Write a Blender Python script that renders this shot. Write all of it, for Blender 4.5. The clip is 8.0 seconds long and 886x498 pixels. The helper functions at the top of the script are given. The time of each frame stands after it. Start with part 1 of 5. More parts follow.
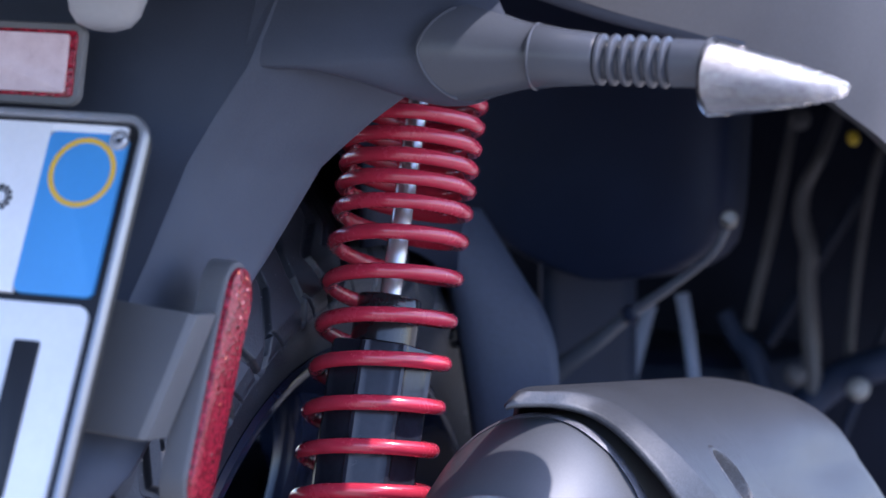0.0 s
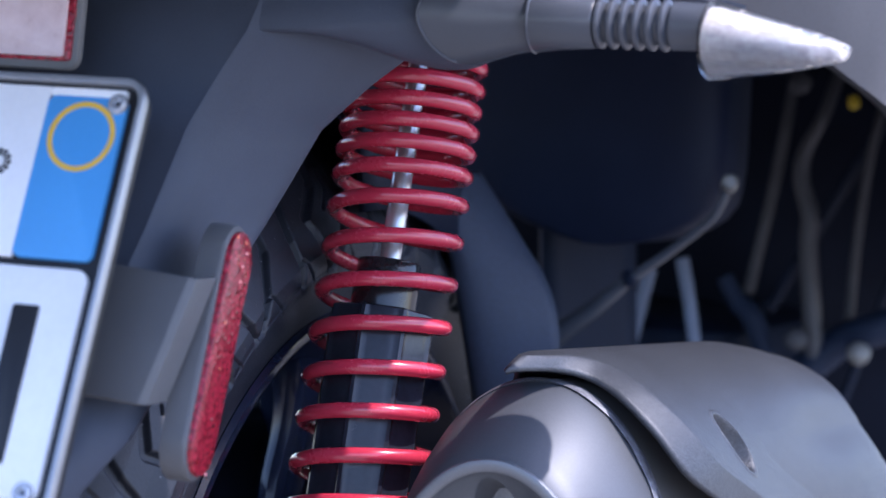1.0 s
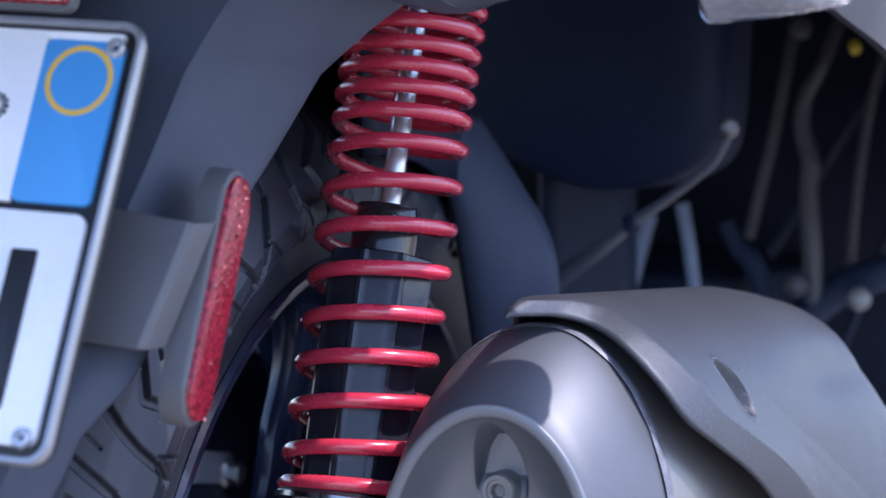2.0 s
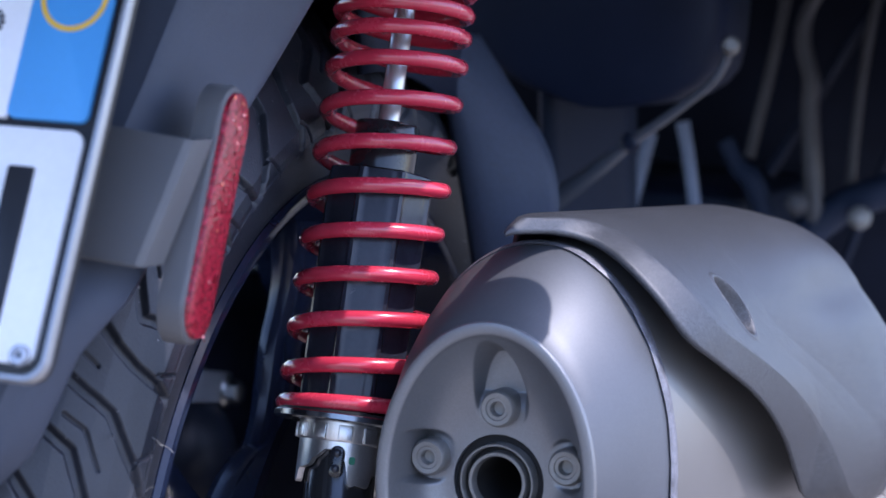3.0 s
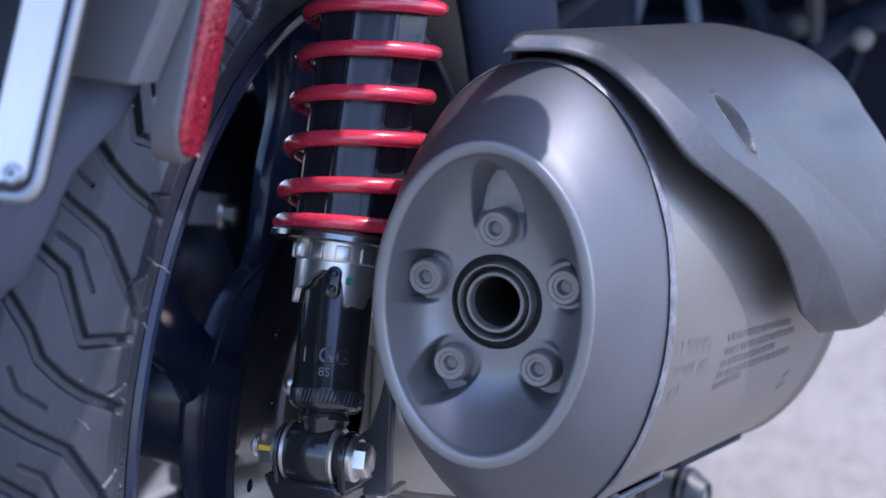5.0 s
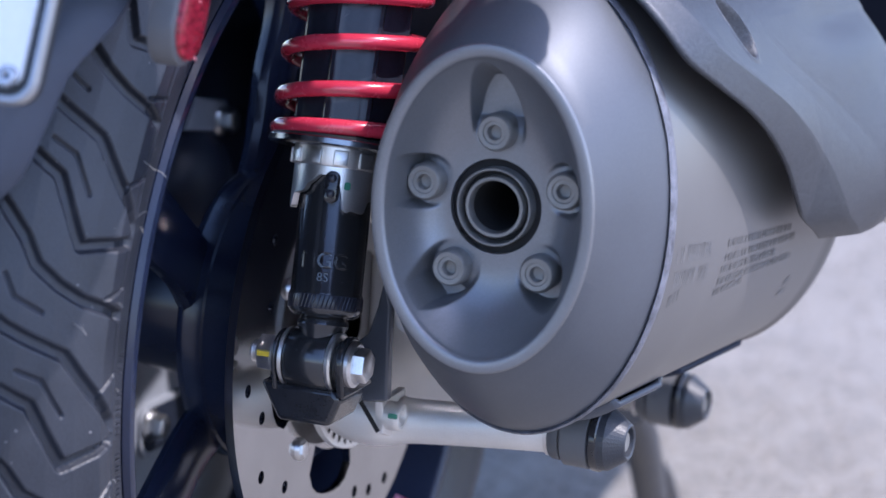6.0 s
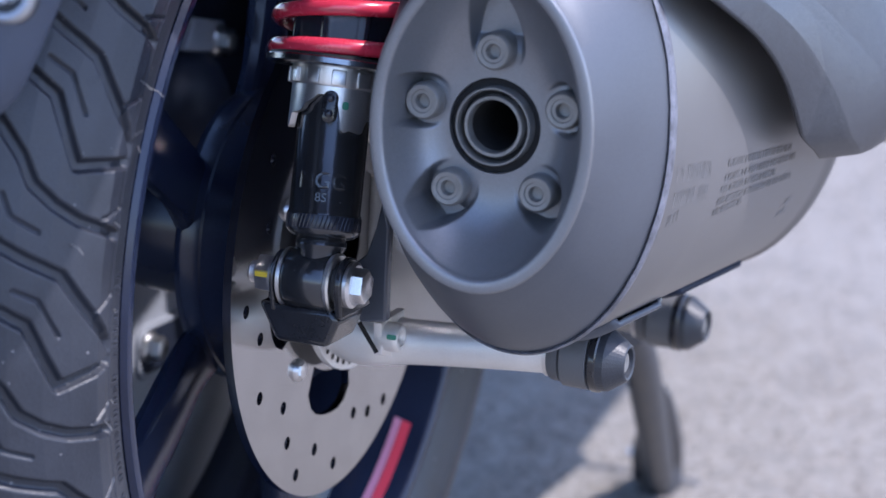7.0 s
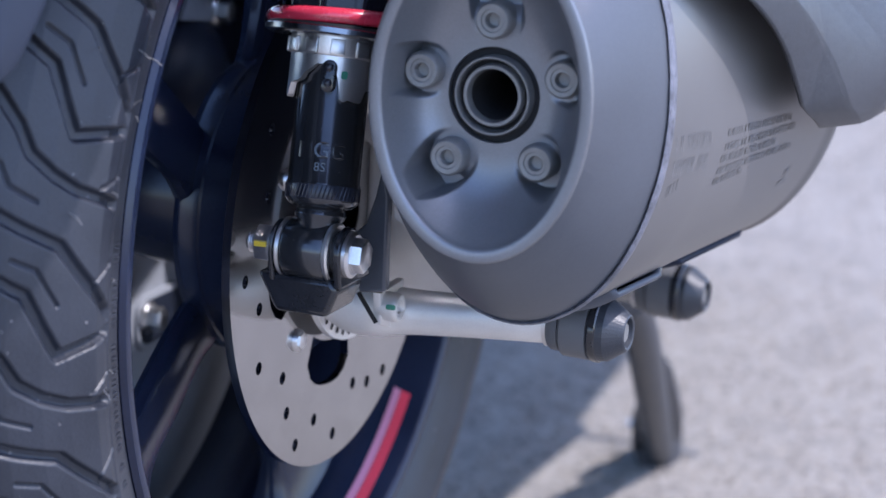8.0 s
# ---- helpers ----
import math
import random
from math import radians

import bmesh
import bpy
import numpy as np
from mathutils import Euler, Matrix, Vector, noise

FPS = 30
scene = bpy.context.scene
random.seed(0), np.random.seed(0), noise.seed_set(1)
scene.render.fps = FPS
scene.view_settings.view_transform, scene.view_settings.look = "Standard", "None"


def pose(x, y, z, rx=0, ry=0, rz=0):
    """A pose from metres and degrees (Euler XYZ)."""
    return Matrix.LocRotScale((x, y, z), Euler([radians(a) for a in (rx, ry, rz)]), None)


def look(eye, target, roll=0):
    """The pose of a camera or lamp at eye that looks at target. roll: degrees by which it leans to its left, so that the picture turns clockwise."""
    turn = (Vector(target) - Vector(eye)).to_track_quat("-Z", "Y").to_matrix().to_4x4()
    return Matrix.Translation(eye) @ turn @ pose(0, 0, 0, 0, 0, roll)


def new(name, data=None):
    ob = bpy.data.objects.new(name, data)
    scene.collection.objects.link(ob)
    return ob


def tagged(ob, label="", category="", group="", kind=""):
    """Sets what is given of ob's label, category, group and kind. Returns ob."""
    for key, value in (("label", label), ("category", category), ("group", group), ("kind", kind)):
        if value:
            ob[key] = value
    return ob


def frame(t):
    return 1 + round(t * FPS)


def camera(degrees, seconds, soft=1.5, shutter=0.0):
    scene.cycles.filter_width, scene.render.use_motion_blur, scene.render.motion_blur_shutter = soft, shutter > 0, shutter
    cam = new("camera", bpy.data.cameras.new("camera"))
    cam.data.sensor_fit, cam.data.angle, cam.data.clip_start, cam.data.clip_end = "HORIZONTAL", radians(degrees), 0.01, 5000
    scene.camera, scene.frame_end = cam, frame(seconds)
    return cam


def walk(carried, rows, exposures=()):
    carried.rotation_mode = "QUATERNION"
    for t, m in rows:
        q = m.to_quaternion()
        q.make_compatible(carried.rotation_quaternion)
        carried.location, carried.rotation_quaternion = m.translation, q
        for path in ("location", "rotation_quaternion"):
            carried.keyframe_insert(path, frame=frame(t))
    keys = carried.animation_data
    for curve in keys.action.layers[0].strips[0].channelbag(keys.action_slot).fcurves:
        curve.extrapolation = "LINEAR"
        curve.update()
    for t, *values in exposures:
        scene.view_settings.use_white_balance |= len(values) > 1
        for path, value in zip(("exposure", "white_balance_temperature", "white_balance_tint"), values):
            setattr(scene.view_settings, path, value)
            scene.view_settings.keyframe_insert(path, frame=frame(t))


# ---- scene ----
# camera: seconds, heading to the left, tilt down, roll, eye
cam = camera(17.5, 8.0, soft=1.5)
cam.data.dof.use_dof = True
cam.data.dof.focus_distance = 1.25
cam.data.dof.aperture_fstop = 8.5
PATH = [
    (0, 21.5793, 3.0898, 3.0486, 0.6190, -1.2491, 0.6130),
    (0.5, 21.5701, 3.3215, 3.0255, 0.6187, -1.2484, 0.6127),
    (1, 21.5414, 3.7617, 2.9994, 0.6182, -1.2471, 0.6120),
    (2.5, 21.4439, 5.4987, 2.9756, 0.6163, -1.2416, 0.6094),
    (3, 21.3940, 6.3428, 2.9547, 0.6154, -1.2390, 0.6079),
    (3.5, 21.3486, 7.1464, 2.9242, 0.6146, -1.2364, 0.6064),
    (4, 21.2969, 8.0457, 2.9141, 0.6138, -1.2335, 0.6047),
    (4.5, 21.2545, 8.8470, 2.8896, 0.6131, -1.2309, 0.6031),
    (6, 21.1405, 11.4512, 2.9075, 0.6112, -1.2224, 0.5972),
    (6.5, 21.1048, 12.2245, 2.8891, 0.6107, -1.2198, 0.5953),
    (7, 21.0764, 12.9169, 2.8779, 0.6103, -1.2175, 0.5935),
    (7.5, 21.0581, 13.2883, 2.8688, 0.6101, -1.2162, 0.5925),
    (8, 21.0500, 13.4700, 2.8700, 0.6100, -1.2156, 0.5920),
]
walk(cam, [(t, pose(x, y, z, 90 - tilt, 0, heading) @ pose(0, 0, 0, 0, 0, roll))
           for t, heading, tilt, roll, x, y, z in PATH],
     exposures=[(0.0, 1.44, 5700, 22), (3.5, 1.38, 5700, 22), (8.0, 1.36, 5600, 20)])

# ---- light ----
SUN_EL, SUN_X, SUN_Y = radians(57), 1.0, 0.0
world = bpy.data.worlds.new("sky")
scene.world = world
world.use_nodes = True
wn = world.node_tree.nodes
sky = wn.new("ShaderNodeTexSky")
sky.sky_type, sky.sun_disc = "NISHITA", False
sky.sun_elevation, sky.sun_rotation = SUN_EL, math.atan2(SUN_X, SUN_Y)
wn["Background"].inputs["Strength"].default_value = 0.15
world.node_tree.links.new(sky.outputs["Color"], wn["Background"].inputs["Color"])
sun = new("sun", bpy.data.lights.new("sun", "SUN"))
sun.data.energy, sun.data.angle, sun.data.color = 2.35, radians(0.53), (1.0, 0.91, 0.79)
sun.matrix_world = look((SUN_X * 5 * math.cos(SUN_EL), SUN_Y * 5 * math.cos(SUN_EL), 5 * math.sin(SUN_EL)), (0, 0, 0))

# ---- materials ----


def material(name, base, rough, metal=0.0, grain=0.0, grain_scale=400.0, stain=0.15, stain_scale=25.0, rough_var=0.1,
             coat=0.0, spec=0.5, flakes=0.0, streak=None, dust=0.0, specks=0.0, speck_scale=110.0):
    """A surface with colour variation at two scales, uneven gloss and fine relief."""
    m = bpy.data.materials.new(name)
    m.use_nodes = True
    nt = m.node_tree
    b = nt.nodes["Principled BSDF"]
    b.inputs["Metallic"].default_value = metal
    b.inputs["Coat Weight"].default_value = coat
    b.inputs["Coat Roughness"].default_value = 0.06
    b.inputs["Specular IOR Level"].default_value = spec
    co = nt.nodes.new("ShaderNodeTexCoord")
    src = co.outputs["Object"]
    if streak:
        mp = nt.nodes.new("ShaderNodeMapping")
        mp.inputs["Scale"].default_value = streak
        nt.links.new(src, mp.inputs["Vector"])
        src = mp.outputs["Vector"]
    big = nt.nodes.new("ShaderNodeTexNoise")
    big.inputs["Scale"].default_value, big.inputs["Detail"].default_value = stain_scale, 6
    nt.links.new(co.outputs["Object"], big.inputs["Vector"])
    fine = nt.nodes.new("ShaderNodeTexNoise")
    fine.inputs["Scale"].default_value, fine.inputs["Detail"].default_value = grain_scale, 3
    nt.links.new(src, fine.inputs["Vector"])
    mixer = nt.nodes.new("ShaderNodeMath")
    mixer.operation = "MULTIPLY_ADD"
    nt.links.new(big.outputs["Fac"], mixer.inputs[0])
    mixer.inputs[1].default_value = 0.7
    half = nt.nodes.new("ShaderNodeMath")
    half.operation = "MULTIPLY"
    half.inputs[1].default_value = 0.3
    nt.links.new(fine.outputs["Fac"], half.inputs[0])
    nt.links.new(half.outputs[0], mixer.inputs[2])
    ramp = nt.nodes.new("ShaderNodeValToRGB")
    ramp.color_ramp.elements[0].position, ramp.color_ramp.elements[1].position = 0.3, 0.7
    lo = [c * (1 - stain) for c in base]
    hi = [min(1.0, c * (1 + stain) + dust) for c in base]
    ramp.color_ramp.elements[0].color, ramp.color_ramp.elements[1].color = (*lo, 1), (*hi, 1)
    nt.links.new(mixer.outputs[0], ramp.inputs["Fac"])
    nt.links.new(ramp.outputs["Color"], b.inputs["Base Color"])
    rr = nt.nodes.new("ShaderNodeMapRange")
    rr.inputs["To Min"].default_value = max(0.02, rough - rough_var)
    rr.inputs["To Max"].default_value = min(1.0, rough + rough_var)
    nt.links.new(mixer.outputs[0], rr.inputs["Value"])
    nt.links.new(rr.outputs["Result"], b.inputs["Roughness"])
    if grain:
        bump = nt.nodes.new("ShaderNodeBump")
        bump.inputs["Strength"].default_value, bump.inputs["Distance"].default_value = grain, 0.0004
        nt.links.new(fine.outputs["Fac"], bump.inputs["Height"])
        nt.links.new(bump.outputs["Normal"], b.inputs["Normal"])
    if flakes:
        vor = nt.nodes.new("ShaderNodeTexVoronoi")
        vor.inputs["Scale"].default_value = 1700
        nt.links.new(co.outputs["Object"], vor.inputs["Vector"])
        add = nt.nodes.new("ShaderNodeMixRGB")
        add.blend_type = "OVERLAY"
        add.inputs["Fac"].default_value = flakes
        nt.links.new(ramp.outputs["Color"], add.inputs["Color1"])
        bw = nt.nodes.new("ShaderNodeRGBToBW")
        nt.links.new(vor.outputs["Color"], bw.inputs["Color"])
        nt.links.new(bw.outputs["Val"], add.inputs["Color2"])
        nt.links.new(add.outputs["Color"], b.inputs["Base Color"])
    if specks:
        # scattered pale grit and dust spots
        spot = nt.nodes.new("ShaderNodeTexVoronoi")
        spot.inputs["Scale"].default_value = speck_scale
        nt.links.new(co.outputs["Object"], spot.inputs["Vector"])
        pick = nt.nodes.new("ShaderNodeRGBToBW")
        nt.links.new(spot.outputs["Color"], pick.inputs["Color"])
        size = nt.nodes.new("ShaderNodeMath")
        size.operation = "MULTIPLY"
        size.inputs[1].default_value = specks
        nt.links.new(pick.outputs["Val"], size.inputs[0])
        hit = nt.nodes.new("ShaderNodeMath")
        hit.operation = "LESS_THAN"
        nt.links.new(spot.outputs["Distance"], hit.inputs[0])
        nt.links.new(size.outputs[0], hit.inputs[1])
        lay = nt.nodes.new("ShaderNodeMixRGB")
        nt.links.new(hit.outputs[0], lay.inputs["Fac"])
        prev = b.inputs["Base Color"].links[0].from_socket
        nt.links.new(prev, lay.inputs["Color1"])
        lay.inputs["Color2"].default_value = (0.22, 0.22, 0.23, 1)
        nt.links.new(lay.outputs["Color"], b.inputs["Base Color"])
    return m


fender_plastic = material("fender_plastic", (0.066, 0.079, 0.112), 0.50, spec=0.28, grain=0.5, grain_scale=1800, stain=0.2, stain_scale=14)
grey_plastic = material("grey_plastic", (0.120, 0.123, 0.130), 0.45, grain=0.45, grain_scale=1900, stain=0.12, stain_scale=18)
stalk_plastic = material("stalk_plastic", (0.078, 0.087, 0.107), 0.22, grain=0.2, grain_scale=1900, stain=0.12)
black_plastic = material("black_plastic", (0.011, 0.017, 0.036), 0.5, spec=0.18, grain=0.3, grain_scale=1200, stain=0.3)
rubber = material("tyre_rubber", (0.0155, 0.0192, 0.029), 0.43, grain=0.5, grain_scale=900, stain=0.3, stain_scale=30, dust=0.012, rough_var=0.12, specks=0.10, speck_scale=150)
groove_rubber = material("bush_rubber", (0.012, 0.012, 0.013), 0.6, grain=0.3, stain=0.2)
rim_paint = material("rim_black_paint", (0.011, 0.016, 0.036), 0.22, grain=0.1, grain_scale=700, stain=0.3, spec=0.45)
red_paint = material("red_spring_paint", (0.56, 0.036, 0.072), 0.26, stain=0.12, stain_scale=60, grain=0.05, grain_scale=500, coat=0.9)
chrome = material("chrome", (0.62, 0.64, 0.68), 0.2, metal=0.6, stain=0.08, rough_var=0.05)
zinc = material("zinc_plate", (0.62, 0.625, 0.64), 0.32, metal=1.0, stain=0.2, stain_scale=90, grain=0.15, grain_scale=900)
bright_alu = material("bright_aluminium", (0.74, 0.735, 0.73), 0.36, metal=1.0, stain=0.12, stain_scale=70, grain=0.15, grain_scale=1400)
cast_alu = material("cast_aluminium", (0.40, 0.40, 0.40), 0.5, metal=0.85, stain=0.18, stain_scale=40, grain=0.5, grain_scale=1100)
arm_alu = material("arm_aluminium", (0.76, 0.75, 0.735), 0.45, metal=0.6, stain=0.10, stain_scale=45, grain=0.3, grain_scale=1500)
disc_steel = material("disc_steel", (0.46, 0.455, 0.455), 0.11, metal=1.0, stain=0.10, stain_scale=35, rough_var=0.02, grain=0.012, grain_scale=1500)
dull_steel = material("dull_bolt_steel", (0.225, 0.225, 0.22), 0.45, metal=0.5, stain=0.2, stain_scale=120, grain=0.3, grain_scale=1500)
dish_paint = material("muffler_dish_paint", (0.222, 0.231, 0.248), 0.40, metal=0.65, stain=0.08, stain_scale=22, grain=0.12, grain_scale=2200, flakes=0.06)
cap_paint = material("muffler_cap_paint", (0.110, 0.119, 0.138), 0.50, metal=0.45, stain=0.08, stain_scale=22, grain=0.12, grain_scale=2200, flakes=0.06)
can_steel = material("muffler_can_steel", (0.225, 0.220, 0.218), 0.37, metal=0.65, spec=0.4, rough_var=0.03, stain=0.05, stain_scale=16, grain=0.015, grain_scale=1800)
weld_steel = material("weld_seam", (0.17, 0.175, 0.205), 0.55, metal=0.4, stain=0.55, stain_scale=130, grain=0.6, grain_scale=700)
guard_paint = material("guard_paint", (0.067, 0.072, 0.083), 0.38, metal=0.40, spec=0.35, stain=0.12, stain_scale=16, grain=0.5, grain_scale=2400, flakes=0.30, specks=0.07, speck_scale=300)
outlet_black = material("outlet_black", (0.012, 0.012, 0.013), 0.8, stain=0.4, stain_scale=120, grain=0.6)
gloss_black = material("gloss_black_metal", (0.018, 0.019, 0.023), 0.15, stain=0.3, stain_scale=90, grain=0.1, grain_scale=900, coat=0.3)
housing_black = material("damper_housing_plastic", (0.019, 0.022, 0.034), 0.24, stain=0.3, stain_scale=60, grain=0.1)
frame_grey = material("reflector_frame_grey", (0.20, 0.20, 0.205), 0.45, stain=0.1, grain=0.3, grain_scale=1600)
body_black = material("shock_body_black", (0.060, 0.063, 0.070), 0.20, metal=0.7, stain=0.18, rough_var=0.06, stain_scale=110, grain=0.12, grain_scale=900, coat=0.4, specks=0.09, speck_scale=330)
# near-black that paints the unlit depth of the engine bay
void_black = material("bay_depth_black", (0.010, 0.013, 0.024), 0.8, spec=0.1, stain=0.3, grain=0.2)
# near-black painted where slots and recesses would be in shade
opening_shade = material("opening_shade", (0.004, 0.004, 0.005), 0.7, stain=0.2)
body_paint = material("body_grey_paint", (0.175, 0.176, 0.187), 0.4, metal=0.3, stain=0.06, coat=0.3, flakes=0.05)
plate_white = material("plate_white", (0.93, 0.93, 0.94), 0.35, stain=0.05, grain=0.05)
plate_blue = material("plate_blue", (0.085, 0.36, 0.76), 0.55, stain=0.05, grain=0.05)
plate_gold = material("plate_gold", (0.85, 0.52, 0.06), 0.4, stain=0.08)
plate_black = material("plate_black", (0.015, 0.015, 0.017), 0.4, stain=0.2)
frame_silver = material("plate_frame_silver", (0.42, 0.43, 0.45), 0.38, metal=0.7, stain=0.08)
yellow_paint = material("yellow_paint", (0.62, 0.46, 0.03), 0.5, stain=0.2)
green_paint = material("green_paint", (0.05, 0.25, 0.16), 0.5, stain=0.2)
faint_ink = material("faint_print_ink", (0.19, 0.187, 0.185), 0.5, stain=0.2, stain_scale=200)
print_ink = material("print_ink", (0.135, 0.132, 0.13), 0.5, stain=0.2, stain_scale=200)
decal_red = material("decal_red", (0.60, 0.02, 0.05), 0.35, stain=0.08)
decal_pink = material("decal_pink", (0.50, 0.20, 0.30), 0.4, stain=0.08)
lamp_grey = material("lamp_grey_plastic", (0.42, 0.43, 0.45), 0.4, stain=0.08, grain=0.2)
inner_grey = material("inner_guard_plastic", (0.018, 0.028, 0.056), 0.5, spec=0.15, stain=0.15, stain_scale=12, grain=0.3)


stand_paint = material("stand_paint", (0.031, 0.035, 0.044), 0.42, stain=0.2, stain_scale=40, grain=0.3, grain_scale=1200)
guard_blue = material("inner_guard_blue", (0.037, 0.048, 0.075), 0.5, spec=0.25, stain=0.3, stain_scale=14, grain=0.3)
whisker_grey = material("whisker_rubber", (0.16, 0.16, 0.165), 0.6, stain=0.2)


def reflector_material(name, base, scale, depth):
    m = bpy.data.materials.new(name)
    m.use_nodes = True
    nt = m.node_tree
    b = nt.nodes["Principled BSDF"]
    b.inputs["Roughness"].default_value = 0.2
    b.inputs["Coat Weight"].default_value = 0.15
    co = nt.nodes.new("ShaderNodeTexCoord")
    vor = nt.nodes.new("ShaderNodeTexVoronoi")
    vor.inputs["Scale"].default_value = scale
    vor.inputs["Randomness"].default_value = 0.9
    nt.links.new(co.outputs["Object"], vor.inputs["Vector"])
    ramp = nt.nodes.new("ShaderNodeValToRGB")
    ramp.color_ramp.elements[0].color = (*[min(1, c * 1.35 + 0.01) for c in base], 1)
    ramp.color_ramp.elements[1].color = (*[c * 0.42 for c in base], 1)
    ramp.color_ramp.elements[1].position = 0.7
    nt.links.new(vor.outputs["Distance"], ramp.inputs["Fac"])
    nt.links.new(ramp.outputs["Color"], b.inputs["Base Color"])
    bump = nt.nodes.new("ShaderNodeBump")
    bump.inputs["Strength"].default_value, bump.inputs["Distance"].default_value = depth, 0.0008
    nt.links.new(vor.outputs["Distance"], bump.inputs["Height"])
    nt.links.new(bump.outputs["Normal"], b.inputs["Normal"])
    return m


glint_red = material("glint_red", (0.95, 0.25, 0.22), 0.08, metal=1.0, stain=0.3, stain_scale=300)
red_reflector = reflector_material("red_reflector", (0.50, 0.018, 0.045), 480, 0.5)
pink_reflector = material("pale_reflector", (0.95, 0.72, 0.74), 0.3, stain=0.12, stain_scale=160, grain=0.3, grain_scale=1500)
inner_blue = material("strut_blue_grey", (0.20, 0.25, 0.36), 0.5, stain=0.15, grain=0.2)
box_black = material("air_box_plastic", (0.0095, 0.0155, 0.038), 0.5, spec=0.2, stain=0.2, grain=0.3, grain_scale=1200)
cable_grey = material("cable_grey", (0.058, 0.060, 0.070), 0.5, stain=0.25, stain_scale=60)
seat_steel = material("spring_seat_steel", (0.26, 0.27, 0.29), 0.2, metal=1.0, stain=0.2, stain_scale=90, rough_var=0.05)
case_grey = material("case_grey", (0.27, 0.29, 0.33), 0.5, metal=0.1, stain=0.15, stain_scale=30, grain=0.4, grain_scale=900)

case_dark = material("case_dark", (0.018, 0.023, 0.038), 0.42, spec=0.3, stain=0.25, stain_scale=30, grain=0.3, grain_scale=900)

clear_lens = bpy.data.materials.new("clear_lens")
clear_lens.use_nodes = True
cl = clear_lens.node_tree.nodes["Principled BSDF"]
cl.inputs["Transmission Weight"].default_value = 1.0
cl.inputs["Roughness"].default_value = 0.05
cl.inputs["IOR"].default_value = 1.49
cl.inputs["Base Color"].default_value = (1.0, 1.0, 1.0, 1)
lens_silver = material("lens_silver", (0.32, 0.325, 0.355), 0.42, metal=0.0, stain=0.30, stain_scale=240, grain=0.4, grain_scale=420)
ls = lens_silver.node_tree.nodes["Principled BSDF"]
ls.inputs["Subsurface Weight"].default_value, ls.inputs["Subsurface Scale"].default_value = 0.85, 0.02
ls.inputs["Subsurface Radius"].default_value = (1.0, 1.0, 1.0)


def asphalt_material():
    m = bpy.data.materials.new("asphalt")
    m.use_nodes = True
    nt = m.node_tree
    b = nt.nodes["Principled BSDF"]
    b.inputs["Roughness"].default_value = 0.85
    co = nt.nodes.new("ShaderNodeTexCoord")
    vor = nt.nodes.new("ShaderNodeTexVoronoi")
    vor.inputs["Scale"].default_value = 115
    nt.links.new(co.outputs["Object"], vor.inputs["Vector"])
    patch = nt.nodes.new("ShaderNodeTexNoise")
    patch.inputs["Scale"].default_value, patch.inputs["Detail"].default_value = 15, 8
    nt.links.new(co.outputs["Object"], patch.inputs["Vector"])
    stone = nt.nodes.new("ShaderNodeRGBToBW")
    nt.links.new(vor.outputs["Color"], stone.inputs["Color"])
    mix = nt.nodes.new("ShaderNodeMath")
    mix.operation = "MULTIPLY_ADD"
    mix.inputs[1].default_value = 0.72
    nt.links.new(stone.outputs["Val"], mix.inputs[0])
    nt.links.new(patch.outputs["Fac"], mix.inputs[2])
    ramp = nt.nodes.new("ShaderNodeValToRGB")
    ramp.color_ramp.elements[0].position, ramp.color_ramp.elements[1].position = 0.40, 1.16
    ramp.color_ramp.elements[0].color, ramp.color_ramp.elements[1].color = (0.150, 0.138, 0.122, 1), (0.262, 0.243, 0.216, 1)
    nt.links.new(mix.outputs[0], ramp.inputs["Fac"])
    nt.links.new(ramp.outputs["Color"], b.inputs["Base Color"])
    bump = nt.nodes.new("ShaderNodeBump")
    bump.inputs["Strength"].default_value, bump.inputs["Distance"].default_value = 0.40, 0.003
    nt.links.new(vor.outputs["Distance"], bump.inputs["Height"])
    nt.links.new(bump.outputs["Normal"], b.inputs["Normal"])
    return m


asphalt = asphalt_material()


def grit_material():
    m = bpy.data.materials.new("grit_stone")
    m.use_nodes = True
    nt = m.node_tree
    b = nt.nodes["Principled BSDF"]
    b.inputs["Roughness"].default_value = 0.8
    geo = nt.nodes.new("ShaderNodeNewGeometry")
    ramp = nt.nodes.new("ShaderNodeValToRGB")
    ramp.color_ramp.elements[0].color, ramp.color_ramp.elements[1].color = (0.135, 0.124, 0.111, 1), (0.31, 0.288, 0.258, 1)
    mid = ramp.color_ramp.elements.new(0.55)
    mid.color = (0.205, 0.188, 0.166, 1)
    nt.links.new(geo.outputs["Random Per Island"], ramp.inputs["Fac"])
    nt.links.new(ramp.outputs["Color"], b.inputs["Base Color"])
    return m


grit_stone = grit_material()

# ---- building helpers ----
X, Y, Z = Vector((1, 0, 0)), Vector((0, 1, 0)), Vector((0, 0, 1))


def part(name, bm, mat, parent, label="", smooth=True):
    """Links a bmesh as one mesh object under a thing or a part."""
    bmesh.ops.recalc_face_normals(bm, faces=bm.faces)
    me = bpy.data.meshes.new(name)
    bm.to_mesh(me)
    bm.free()
    me.materials.append(mat)
    ob = new(name, me)
    ob.parent = parent
    if smooth:
        me.shade_smooth()
        me.set_sharp_from_angle(angle=radians(38))
    return tagged(ob, label)


def solid(ob, thick, offset=-1.0):
    mod = ob.modifiers.new("thickness", "SOLIDIFY")
    mod.thickness, mod.offset = thick, offset
    return ob


